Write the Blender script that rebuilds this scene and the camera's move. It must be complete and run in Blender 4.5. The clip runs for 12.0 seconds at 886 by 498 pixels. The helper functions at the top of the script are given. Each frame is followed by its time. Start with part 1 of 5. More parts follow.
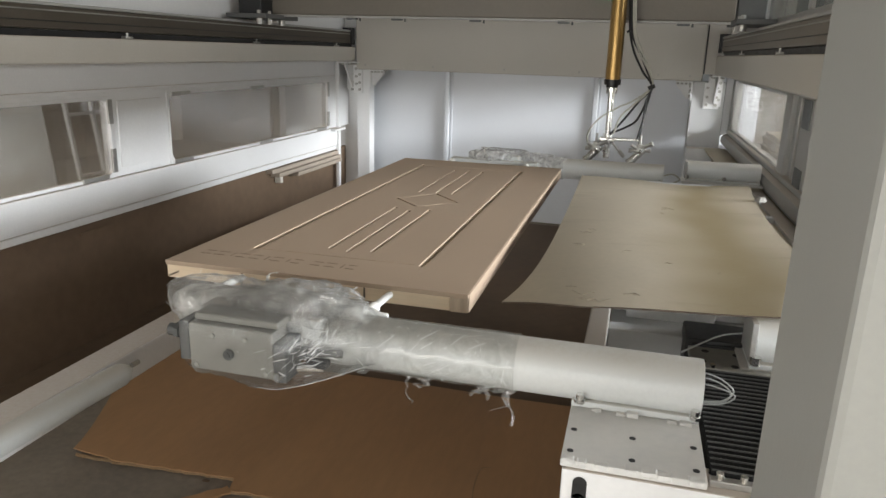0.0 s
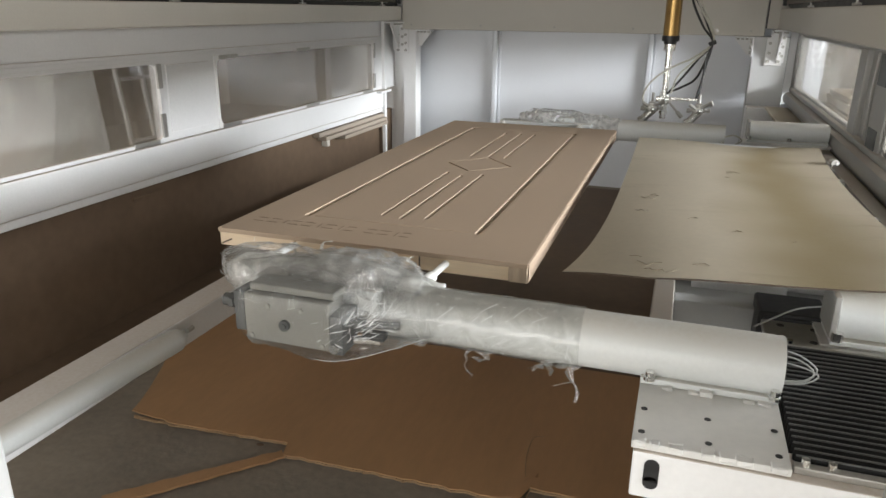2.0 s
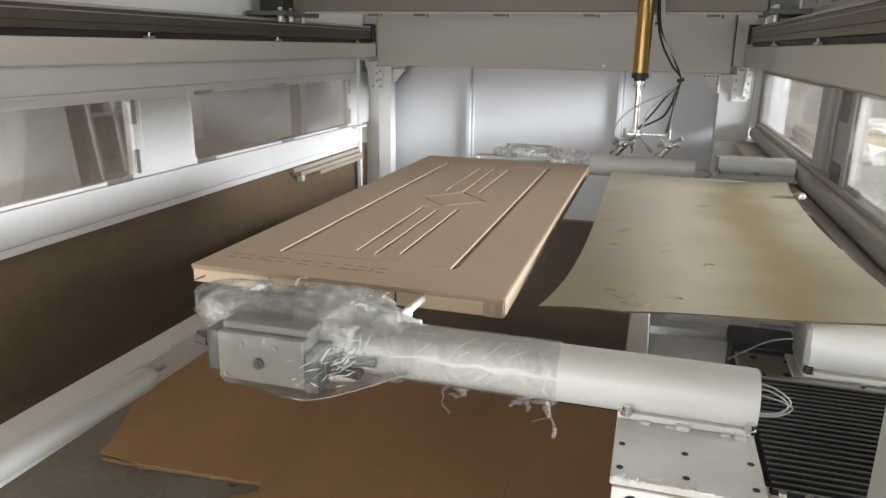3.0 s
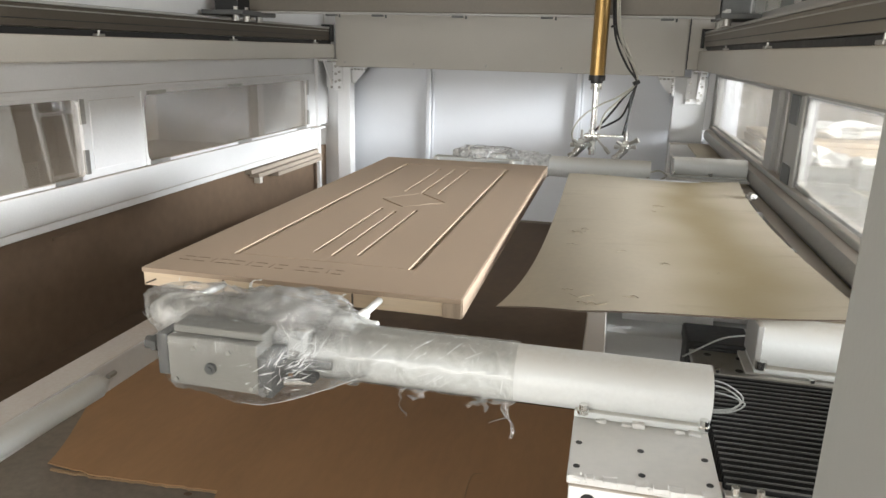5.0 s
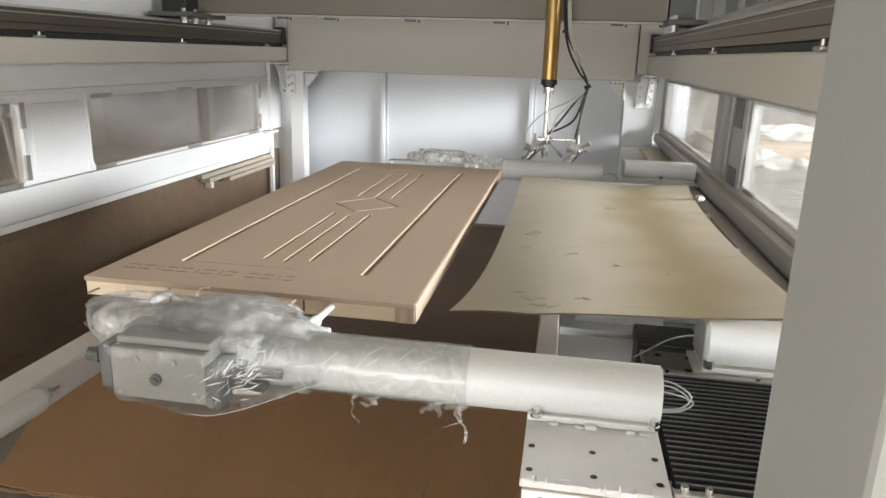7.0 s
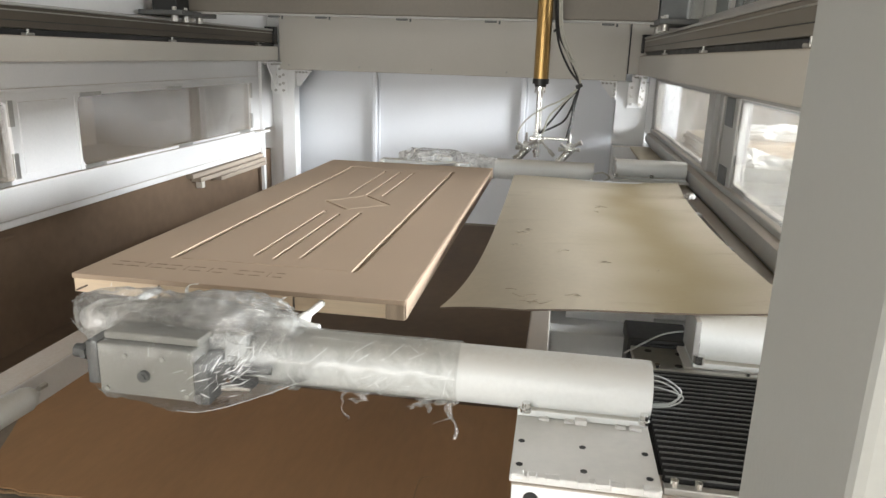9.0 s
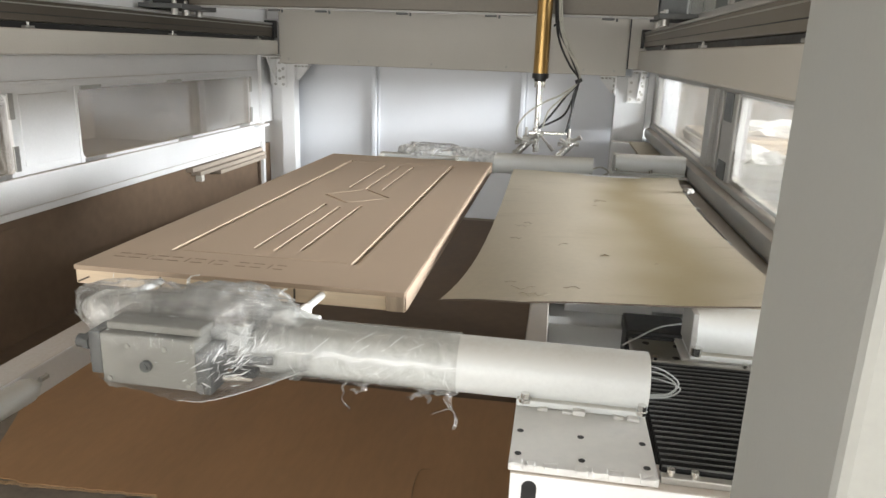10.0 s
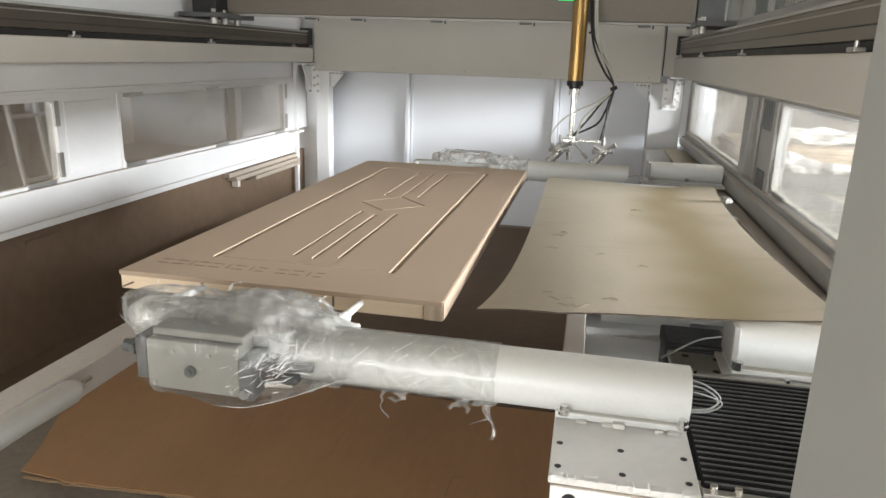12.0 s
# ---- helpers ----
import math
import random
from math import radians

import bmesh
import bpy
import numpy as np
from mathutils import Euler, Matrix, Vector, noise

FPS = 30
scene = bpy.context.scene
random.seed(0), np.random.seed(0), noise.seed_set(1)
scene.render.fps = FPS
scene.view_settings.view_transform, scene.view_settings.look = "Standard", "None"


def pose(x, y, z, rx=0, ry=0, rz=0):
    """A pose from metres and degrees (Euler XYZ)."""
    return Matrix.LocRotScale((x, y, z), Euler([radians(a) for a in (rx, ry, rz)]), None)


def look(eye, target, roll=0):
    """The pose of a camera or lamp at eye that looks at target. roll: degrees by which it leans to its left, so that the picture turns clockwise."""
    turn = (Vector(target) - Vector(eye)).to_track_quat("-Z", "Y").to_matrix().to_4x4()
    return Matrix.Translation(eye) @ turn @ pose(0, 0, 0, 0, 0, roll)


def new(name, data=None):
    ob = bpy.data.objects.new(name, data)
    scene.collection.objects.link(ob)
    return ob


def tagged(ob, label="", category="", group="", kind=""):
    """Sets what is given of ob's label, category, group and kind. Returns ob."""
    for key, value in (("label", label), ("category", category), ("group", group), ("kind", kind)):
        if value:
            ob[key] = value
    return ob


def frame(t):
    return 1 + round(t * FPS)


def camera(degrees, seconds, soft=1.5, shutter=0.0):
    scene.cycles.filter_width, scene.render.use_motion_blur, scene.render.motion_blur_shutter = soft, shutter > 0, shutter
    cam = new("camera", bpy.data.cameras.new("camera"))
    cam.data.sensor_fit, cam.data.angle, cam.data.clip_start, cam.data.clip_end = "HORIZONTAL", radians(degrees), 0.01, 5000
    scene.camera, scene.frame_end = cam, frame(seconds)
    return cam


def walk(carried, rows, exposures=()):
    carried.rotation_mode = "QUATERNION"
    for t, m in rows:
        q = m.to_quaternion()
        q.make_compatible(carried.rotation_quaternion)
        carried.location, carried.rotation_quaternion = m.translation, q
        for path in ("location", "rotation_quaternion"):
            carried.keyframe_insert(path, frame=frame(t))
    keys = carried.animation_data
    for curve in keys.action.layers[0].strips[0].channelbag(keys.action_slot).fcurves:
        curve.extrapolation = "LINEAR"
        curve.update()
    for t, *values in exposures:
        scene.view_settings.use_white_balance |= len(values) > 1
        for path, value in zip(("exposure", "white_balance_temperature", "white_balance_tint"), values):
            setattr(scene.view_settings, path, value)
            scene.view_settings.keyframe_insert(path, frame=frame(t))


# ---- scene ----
cam = camera(64.0, 12.0)
PATH = [
    (0, (0.045, -0.041, 1.488), (-0.445, 1.822, 0.951), 1.7),
    (0.5, (0.008, -0.045, 1.477), (-0.595, 1.772, 0.898), 1.0),
    (1, (-0.001, -0.027, 1.474), (-0.654, 1.749, 0.825), 0.5),
    (1.5, (-0.001, -0.009, 1.471), (-0.648, 1.745, 0.759), 0.2),
    (2, (-0.003, 0.008, 1.483), (-0.599, 1.807, 0.842), 0.7),
    (2.5, (-0.007, 0.009, 1.487), (-0.564, 1.846, 0.928), 0.8),
    (3, (-0.004, 0.009, 1.487), (-0.544, 1.855, 0.937), 0.9),
    (4.8, (0.0, 0.021, 1.482), (-0.468, 1.887, 0.936), 1.2),
    (5, (0.003, 0.021, 1.481), (-0.433, 1.896, 0.939), 1.4),
    (5.5, (0.011, 0.028, 1.477), (-0.35, 1.92, 0.938), 1.7),
    (6, (0.014, 0.031, 1.476), (-0.317, 1.928, 0.934), 1.8),
    (6.5, (0.012, 0.032, 1.481), (-0.311, 1.931, 0.944), 1.8),
    (7, (0.012, 0.031, 1.481), (-0.307, 1.933, 0.952), 1.7),
    (9, (0.017, 0.033, 1.47), (-0.282, 1.94, 0.944), 1.8),
    (9.5, (0.017, 0.03, 1.467), (-0.278, 1.935, 0.934), 1.9),
    (10, (0.017, 0.021, 1.467), (-0.278, 1.925, 0.928), 2.0),
    (10.5, (0.015, 0.015, 1.468), (-0.282, 1.918, 0.927), 2.1),
    (11, (0.014, 0.013, 1.467), (-0.29, 1.913, 0.924), 2.2),
    (11.5, (0.005, 0.014, 1.474), (-0.324, 1.911, 0.932), 2.1),
    (12, (-0.002, 0.014, 1.477), (-0.379, 1.906, 0.95), 1.9),
]

EXPOSURES = [(0, -0.54), (2.0, -0.5), (3.0, -0.34), (5.5, -0.08), (12.0, -0.08)]
walk(cam, [(t, look(eye, target, roll)) for t, eye, target, roll in PATH], EXPOSURES)

# ---- world and light ----
world = bpy.data.worlds.new("world")
scene.world = world
world.use_nodes = True
wn = world.node_tree
sky = wn.nodes.new("ShaderNodeTexSky")
sky.sky_type, sky.sun_disc, sky.sun_elevation, sky.sun_rotation = "NISHITA", False, radians(40), radians(200)
wn.links.new(sky.outputs[0], wn.nodes["Background"].inputs[0])
wn.nodes["Background"].inputs[1].default_value = 0.08


def area(name, m, sx, sy, watts, colour):
    la = bpy.data.lights.new(name, "AREA")
    la.shape, la.size, la.size_y, la.energy, la.color = "RECTANGLE", sx, sy, watts, colour
    ob = new(name, la)
    ob.matrix_world = m
    return ob


# daylight from the hall gate behind the booth's opening and an unseen hall window beside it; the strip lights are added
# fill
area("gate_daylight", look((-1.75, -5.7, 1.15), (-1.6, 3.0, 1.15)), 9.4, 2.1, 560, (1.0, 0.985, 0.96))
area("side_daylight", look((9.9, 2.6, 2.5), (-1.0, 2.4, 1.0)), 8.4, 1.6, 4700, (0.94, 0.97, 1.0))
area("added_strip_front", look((-0.35, 1.7, 2.5), (-0.35, 1.7, 0)), 1.6, 0.14, 2.5, (1.0, 0.985, 0.955))
area("added_strip_back", look((-0.35, 4.0, 2.5), (-0.35, 4.0, 0)), 1.6, 0.14, 3.5, (1.0, 0.985, 0.955))


# ---- materials ----
def material(name, colour, rough=0.5, metal=0.0, vary=0.12, big=1.2, fine=40.0, bump=0.05, dust=None, dust_amount=0.0, stretch=(1, 1, 1), specular=0.5):
    ma = bpy.data.materials.new(name)
    ma.use_nodes = True
    nt = ma.node_tree
    n, l = nt.nodes, nt.links
    bs = n["Principled BSDF"]
    bs.inputs["Metallic"].default_value = metal
    bs.inputs["Specular IOR Level"].default_value = specular
    geo = n.new("ShaderNodeNewGeometry")
    mp = n.new("ShaderNodeMapping")
    mp.inputs["Scale"].default_value = stretch
    l.new(geo.outputs["Position"], mp.inputs[0])
    n1 = n.new("ShaderNodeTexNoise")
    n1.inputs["Scale"].default_value, n1.inputs["Detail"].default_value, n1.inputs["Roughness"].default_value = big, 6, 0.6
    n2 = n.new("ShaderNodeTexNoise")
    n2.inputs["Scale"].default_value, n2.inputs["Detail"].default_value = fine, 4
    for x in (n1, n2):
        l.new(mp.outputs[0], x.inputs["Vector"])
    mixn = n.new("ShaderNodeMath")
    mixn.operation = "MULTIPLY_ADD"
    l.new(n2.outputs[0], mixn.inputs[0])
    mixn.inputs[1].default_value = 0.45
    l.new(n1.outputs[0], mixn.inputs[2])
    ramp = n.new("ShaderNodeValToRGB")
    lo = [c * (1 - vary) for c in colour]
    hi = [min(1, c * (1 + vary)) for c in colour]
    ramp.color_ramp.elements[0].position, ramp.color_ramp.elements[1].position = 0.45, 1.0
    ramp.color_ramp.elements[0].color, ramp.color_ramp.elements[1].color = (*lo, 1), (*hi, 1)
    l.new(mixn.outputs[0], ramp.inputs[0])
    out = ramp.outputs[0]
    if dust:
        sep = n.new("ShaderNodeSeparateXYZ")
        l.new(geo.outputs["Normal"], sep.inputs[0])
        mr = n.new("ShaderNodeMapRange")
        mr.inputs["From Min"].default_value, mr.inputs["From Max"].default_value = 0.35, 0.95
        mr.inputs["To Max"].default_value = dust_amount
        l.new(sep.outputs["Z"], mr.inputs[0])
        mul = n.new("ShaderNodeMath")
        mul.operation, mul.use_clamp = "MULTIPLY", True
        l.new(mr.outputs[0], mul.inputs[0])
        l.new(mixn.outputs[0], mul.inputs[1])
        mx = n.new("ShaderNodeMixRGB")
        l.new(mul.outputs[0], mx.inputs[0])
        l.new(out, mx.inputs[1])
        mx.inputs[2].default_value = (*dust, 1)
        out = mx.outputs[0]
    l.new(out, bs.inputs["Base Color"])
    rr = n.new("ShaderNodeMapRange")
    rr.inputs["From Min"].default_value, rr.inputs["From Max"].default_value = 0.4, 1.0
    rr.inputs["To Min"].default_value, rr.inputs["To Max"].default_value = max(0.04, rough - 0.1), min(1, rough + 0.12)
    l.new(mixn.outputs[0], rr.inputs[0])
    l.new(rr.outputs[0], bs.inputs["Roughness"])
    if bump:
        bu = n.new("ShaderNodeBump")
        bu.inputs["Strength"].default_value, bu.inputs["Distance"].default_value = bump, 0.01
        l.new(n2.outputs[0], bu.inputs["Height"])
        l.new(bu.outputs[0], bs.inputs["Normal"])
    return ma


def film_material(name, cloud, gloss, tint=(0.9, 0.92, 0.9), scale=26.0, strength=1.0):
    """Clear or hazy film and glass: a see-through sheet with a milky part and a gloss."""
    ma = bpy.data.materials.new(name)
    ma.use_nodes = True
    nt = ma.node_tree
    n, l = nt.nodes, nt.links
    n.remove(n["Principled BSDF"])
    tr, df, gl = n.new("ShaderNodeBsdfTransparent"), n.new("ShaderNodeBsdfDiffuse"), n.new("ShaderNodeBsdfGlossy")
    df.inputs[0].default_value = (*tint, 1)
    gl.inputs["Roughness"].default_value = 0.09 if strength else 0.03
    geo = n.new("ShaderNodeNewGeometry")
    nz = n.new("ShaderNodeTexNoise")
    nz.inputs["Scale"].default_value, nz.inputs["Detail"].default_value, nz.inputs["Distortion"].default_value = scale, 5, 1.5
    l.new(geo.outputs["Position"], nz.inputs["Vector"])
    if strength:
        bu = n.new("ShaderNodeBump")
        bu.inputs["Strength"].default_value, bu.inputs["Distance"].default_value = strength, 0.012
        off, fold = n.new("ShaderNodeMath"), n.new("ShaderNodeMath")
        off.operation, fold.operation = "SUBTRACT", "ABSOLUTE"
        off.inputs[1].default_value = 0.5
        l.new(nz.outputs[0], off.inputs[0])
        l.new(off.outputs[0], fold.inputs[0])
        l.new(fold.outputs[0], bu.inputs["Height"])
        l.new(bu.outputs[0], gl.inputs["Normal"])
        l.new(bu.outputs[0], df.inputs["Normal"])
    mr = n.new("ShaderNodeMapRange")
    mr.inputs["From Min"].default_value, mr.inputs["From Max"].default_value = 0.3, 0.75
    mr.inputs["To Min"].default_value, mr.inputs["To Max"].default_value = cloud * 0.5, min(1.0, cloud * 1.6)
    l.new(nz.outputs[0], mr.inputs[0])
    m1, m2 = n.new("ShaderNodeMixShader"), n.new("ShaderNodeMixShader")
    l.new(mr.outputs[0], m1.inputs[0])
    l.new(tr.outputs[0], m1.inputs[1])
    tl, m0 = n.new("ShaderNodeBsdfTranslucent"), n.new("ShaderNodeMixShader")
    tl.inputs[0].default_value = (*tint, 1)
    m0.inputs[0].default_value = 0.25 if strength else 0.0
    l.new(df.outputs[0], m0.inputs[1])
    l.new(tl.outputs[0], m0.inputs[2])
    l.new(m0.outputs[0], m1.inputs[2])
    fr = n.new("ShaderNodeFresnel")
    fr.inputs[0].default_value = 1.45
    gm = n.new("ShaderNodeMath")
    gm.operation, gm.use_clamp = "MULTIPLY_ADD", True
    l.new(fr.outputs[0], gm.inputs[0])
    gm.inputs[1].default_value, gm.inputs[2].default_value = 0.55, gloss
    l.new(gm.outputs[0], m2.inputs[0])
    l.new(m1.outputs[0], m2.inputs[1])
    l.new(gl.outputs[0], m2.inputs[2])
    l.new(m2.outputs[0], n["Material Output"].inputs[0])
    return ma


TAN = (0.46, 0.37, 0.28)
WHITE = material("white_powder_coat", (0.81, 0.81, 0.805), 0.42, vary=0.06, fine=90, bump=0.03, dust=TAN, dust_amount=0.9)
# dust on top is strengthened to hold the tubes' darker, less lit upper side
TUBE = material("white_tube_paint", (0.68, 0.70, 0.69), 0.38, vary=0.07, big=3, fine=120, bump=0.03, dust=(0.46, 0.42, 0.35), dust_amount=0.9)
PLATE = material("white_plate_paint", (0.74, 0.735, 0.71), 0.45, vary=0.14, big=9, fine=70, bump=0.05, dust=(0.5, 0.46, 0.4), dust_amount=0.35)
# white with beige overspray; weaker light on the upper parts is also in the colour
CREAM = material("cream_overspray_dim_paint", (0.66, 0.63, 0.565), 0.55, vary=0.07, big=0.9, fine=110, bump=0.05, dust=TAN, dust_amount=0.9)
# darker copy of the cream paint, holding the shade on cover and east beam
CREAM_SHADED = material("shaded_cream_paint", (0.555, 0.53, 0.475), 0.55, vary=0.06, big=0.9, fine=110, bump=0.05, dust=TAN, dust_amount=0.9)
BACK = material("cool_white_panel", (0.74, 0.76, 0.79), 0.33, vary=0.06, big=0.8, fine=140, bump=0.02)
GREY = material("grey_frame_paint", (0.40, 0.395, 0.375), 0.45, vary=0.12, big=2, fine=80, bump=0.04, dust=TAN, dust_amount=0.6)
# white paint greyed so that the posts' weaker light sits in the colour
DIMWHITE = material("dimmed_white_paint", (0.55, 0.555, 0.55), 0.45, vary=0.05, big=2, fine=120, bump=0.03)
# mid grey: the off-white east post's shade is put into this colour
JAMB_SHADED = material("shaded_jamb_paint", (0.33, 0.335, 0.312), 0.5, vary=0.07, big=2.5, fine=150, bump=0.03)
BROWN = material("brown_overspray_paper", (0.155, 0.106, 0.070), 0.75, vary=0.25, big=0.9, fine=18, bump=0.06, specular=0.3)
CONCRETE = material("dusty_concrete", (0.235, 0.20, 0.16), 0.8, vary=0.3, big=2.2, fine=34, bump=0.2)
CARD = material("cardboard", (0.41, 0.237, 0.115), 0.8, vary=0.14, big=2.0, fine=45, bump=0.08, stretch=(1, 0.25, 1))
CARDEDGE = material("torn_cardboard_edge", (0.30, 0.20, 0.11), 0.9, vary=0.3, big=14, fine=120, bump=0.5)
MDF = material("mdf_skin", (0.415, 0.312, 0.222), 0.6, vary=0.07, big=1.6, fine=160, bump=0.04)
GROOVE = material("mdf_cut", (0.45, 0.345, 0.245), 0.7, vary=0.1, big=8, fine=200, bump=0.1)
# MDF darkened in colour to offset strong side light on the long edge
MDF_EDGE_DIM = material("dimmed_mdf_edge", (0.335, 0.25, 0.178), 0.7, vary=0.12, big=5, fine=90, bump=0.08)
TIMBER = material("grey_timber", (0.37, 0.315, 0.255), 0.75, vary=0.18, big=6, fine=50, stretch=(6, 0.4, 6))
PINE = material("pine_core", (0.72, 0.58, 0.41), 0.6, vary=0.12, big=5, fine=60, bump=0.08, stretch=(0.3, 6, 6))
PINE_DARK = material("lipping_wood", (0.42, 0.33, 0.24), 0.7, vary=0.22, big=12, fine=70, bump=0.12, stretch=(5, 1, 0.4))
SHEET = material("hardboard_sheet", (0.53, 0.47, 0.365), 0.62, vary=0.1, big=1.6, fine=60, bump=0.03)
nt = SHEET.node_tree
bs, src = nt.nodes["Principled BSDF"], nt.nodes["Principled BSDF"].inputs["Base Color"].links[0].from_socket
# darker olive band across x, its borders shifted by noise
geo = nt.nodes.new("ShaderNodeNewGeometry")
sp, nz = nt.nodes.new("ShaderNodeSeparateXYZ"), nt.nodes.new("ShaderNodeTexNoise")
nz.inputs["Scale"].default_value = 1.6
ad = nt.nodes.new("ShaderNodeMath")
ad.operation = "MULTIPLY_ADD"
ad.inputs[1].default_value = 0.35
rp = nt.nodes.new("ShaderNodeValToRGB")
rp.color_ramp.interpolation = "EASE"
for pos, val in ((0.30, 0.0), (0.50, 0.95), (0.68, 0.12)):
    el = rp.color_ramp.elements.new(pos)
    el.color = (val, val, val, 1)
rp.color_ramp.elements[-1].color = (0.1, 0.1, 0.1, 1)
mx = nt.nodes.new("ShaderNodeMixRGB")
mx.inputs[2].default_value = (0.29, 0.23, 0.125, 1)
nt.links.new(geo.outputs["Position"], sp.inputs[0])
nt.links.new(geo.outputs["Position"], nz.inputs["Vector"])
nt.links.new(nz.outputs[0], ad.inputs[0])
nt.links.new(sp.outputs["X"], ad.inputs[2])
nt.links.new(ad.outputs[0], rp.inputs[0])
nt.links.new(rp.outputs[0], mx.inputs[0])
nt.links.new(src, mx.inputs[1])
blot = nt.nodes.new("ShaderNodeTexNoise")
blot.inputs["Scale"].default_value, blot.inputs["Detail"].default_value, blot.inputs["Roughness"].default_value, blot.inputs["Distortion"].default_value = 3.0, 7, 0.65, 0.3
streak = nt.nodes.new("ShaderNodeMapping")
streak.inputs["Scale"].default_value = (0.8, 3.2, 1)
nt.links.new(geo.outputs["Position"], streak.inputs[0])
nt.links.new(streak.outputs[0], blot.inputs["Vector"])
bl = nt.nodes.new("ShaderNodeMapRange")
bl.inputs["From Min"].default_value, bl.inputs["From Max"].default_value, bl.inputs["To Max"].default_value = 0.56, 0.8, 0.5
nt.links.new(blot.outputs[0], bl.inputs[0])
mx2 = nt.nodes.new("ShaderNodeMixRGB")
mx2.inputs[2].default_value = (0.24, 0.19, 0.12, 1)
nt.links.new(bl.outputs[0], mx2.inputs[0])
nt.links.new(mx.outputs[0], mx2.inputs[1])
nt.links.new(mx2.outputs[0], bs.inputs["Base Color"])
SHEET_EDGE = material("hardboard_edge", (0.29, 0.24, 0.17), 0.8, vary=0.2)
ALU = material("gripper_alloy", (0.30, 0.295, 0.265), 0.42, metal=0.15, vary=0.1, big=8, fine=140, bump=0.04)
DARKALU = material("dark_end_plate", (0.13, 0.134, 0.13), 0.45, metal=0.4, vary=0.15, big=12, fine=100)
CHROME = material("chrome", (0.78, 0.78, 0.76), 0.2, metal=1.0, vary=0.12, big=30, fine=160, bump=0.02)
STEEL = material("dull_steel", (0.46, 0.45, 0.42), 0.38, metal=0.8, vary=0.2, big=9, fine=120, bump=0.05)
BEAMGREY = material("brown_grey_beam_paint", (0.18, 0.16, 0.13), 0.5, vary=0.1, big=2, fine=70)
BRONZE = material("bronze_anodised", (0.36, 0.23, 0.085), 0.3, metal=0.85, vary=0.1, big=6, fine=160, bump=0.02)
BLACK = material("black_plastic", (0.018, 0.018, 0.018), 0.45, vary=0.3, big=9, fine=70)
BELLOWS = material("bellows_cloth", (0.014, 0.014, 0.014), 0.8, vary=0.3, big=9, fine=120, bump=0.1, dust=(0.2, 0.18, 0.15), dust_amount=0.04)
FOLDEDGE = material("grey_fold_edge", (0.10, 0.10, 0.097), 0.5, vary=0.5, big=14, fine=120, bump=0.05)
# one guide rail paint in two tones: shaded for west, lit for east
RAIL_SHADED = material("shaded_rail_paint", (0.095, 0.08, 0.06), 0.45, metal=0.3, vary=0.2, big=4, fine=70, bump=0.05, dust=TAN, dust_amount=0.5)
RAIL_LIT = material("lit_rail_paint", (0.19, 0.17, 0.14), 0.42, metal=0.2, vary=0.2, big=3, fine=60, bump=0.05, dust=TAN, dust_amount=0.5, stretch=(6, 0.3, 6))
HOSE_CLEAR = material("milky_hose", (0.45, 0.44, 0.38), 0.3, vary=0.1, big=20)
PLASTERED = material("hall_plaster", (0.23, 0.185, 0.14), 0.85, vary=0.12, big=0.6, fine=12, bump=0.1)
# white things under strong side light; their weaker lighting is put into this grey
WHITE_DIMMED = material("dimmed_white_board", (0.33, 0.32, 0.295), 0.6, vary=0.1, big=1.5, fine=20)
PALE = material("pale_board", (0.68, 0.68, 0.66), 0.6, vary=0.06, big=0.7, fine=20)
WOOD = material("pine_strip", (0.62, 0.50, 0.36), 0.65, vary=0.14, big=6, fine=50, stretch=(6, 0.4, 6))
CRUMPLED = material("white_crumpled_paper", (0.74, 0.72, 0.67), 0.7, vary=0.1, big=20, fine=90, bump=0.3)
GREEN = material("green_signal_lens", (0.02, 0.42, 0.12), 0.3)
GREEN.node_tree.nodes["Principled BSDF"].inputs["Emission Color"].default_value = (0.05, 1.0, 0.25, 1)
GREEN.node_tree.nodes["Principled BSDF"].inputs["Emission Strength"].default_value = 0.9
TEXTCUT = material("engraved_mdf", (0.20, 0.15, 0.105), 0.8, vary=0.2, big=20)
HOSE_GREY = material("grey_air_hose", (0.33, 0.34, 0.33), 0.35, vary=0.1, big=20)
DARKTEXT = material("dark_engraving", (0.12, 0.09, 0.065), 0.8, vary=0.2, big=20)
FILM = film_material("stretch_film", 0.15, 0.07, (0.95, 0.95, 0.92), 15, 1.0)
FILM.node_tree.nodes["Glossy BSDF"].inputs["Roughness"].default_value = 0.06
FILM_MILKY = film_material("milky_film_layers", 0.62, 0.03, (0.97, 0.97, 0.92), 14, 0.35)
FILM_FAR = film_material("far_stretch_film", 0.55, 0.05, (0.97, 0.97, 0.96), 24, 0.7)
FILM_THIN = film_material("loose_clear_film", 0.05, 0.015, (0.85, 0.87, 0.85), 7, 0.15)
FILM_THIN.node_tree.nodes["Glossy BSDF"].inputs["Roughness"].default_value = 0.2
FILM_TIGHT = film_material("tight_stretch_film", 0.2, 0.01, (0.60, 0.61, 0.56), 22, 0.1)
# near-white colour for modelled highlights on the film
GLINT = material("painted_film_glint", (0.86, 0.88, 0.88), 0.18, vary=0.05, big=30, bump=0)
GLASS_DUSTY = film_material("dusty_glass", 0.17, 0.0, (0.34, 0.285, 0.22), 1.6, 0)
GLASS = film_material("hazy_glass", 0.16, 0.0, (0.5, 0.49, 0.45), 2.0, 0)
UPPERGLASS = film_material("smoked_upper_glass", 0.72, 0.0, (0.20, 0.215, 0.20), 1.5, 0)
GLASS.node_tree.nodes["Glossy BSDF"].inputs["Roughness"].default_value = 0.05


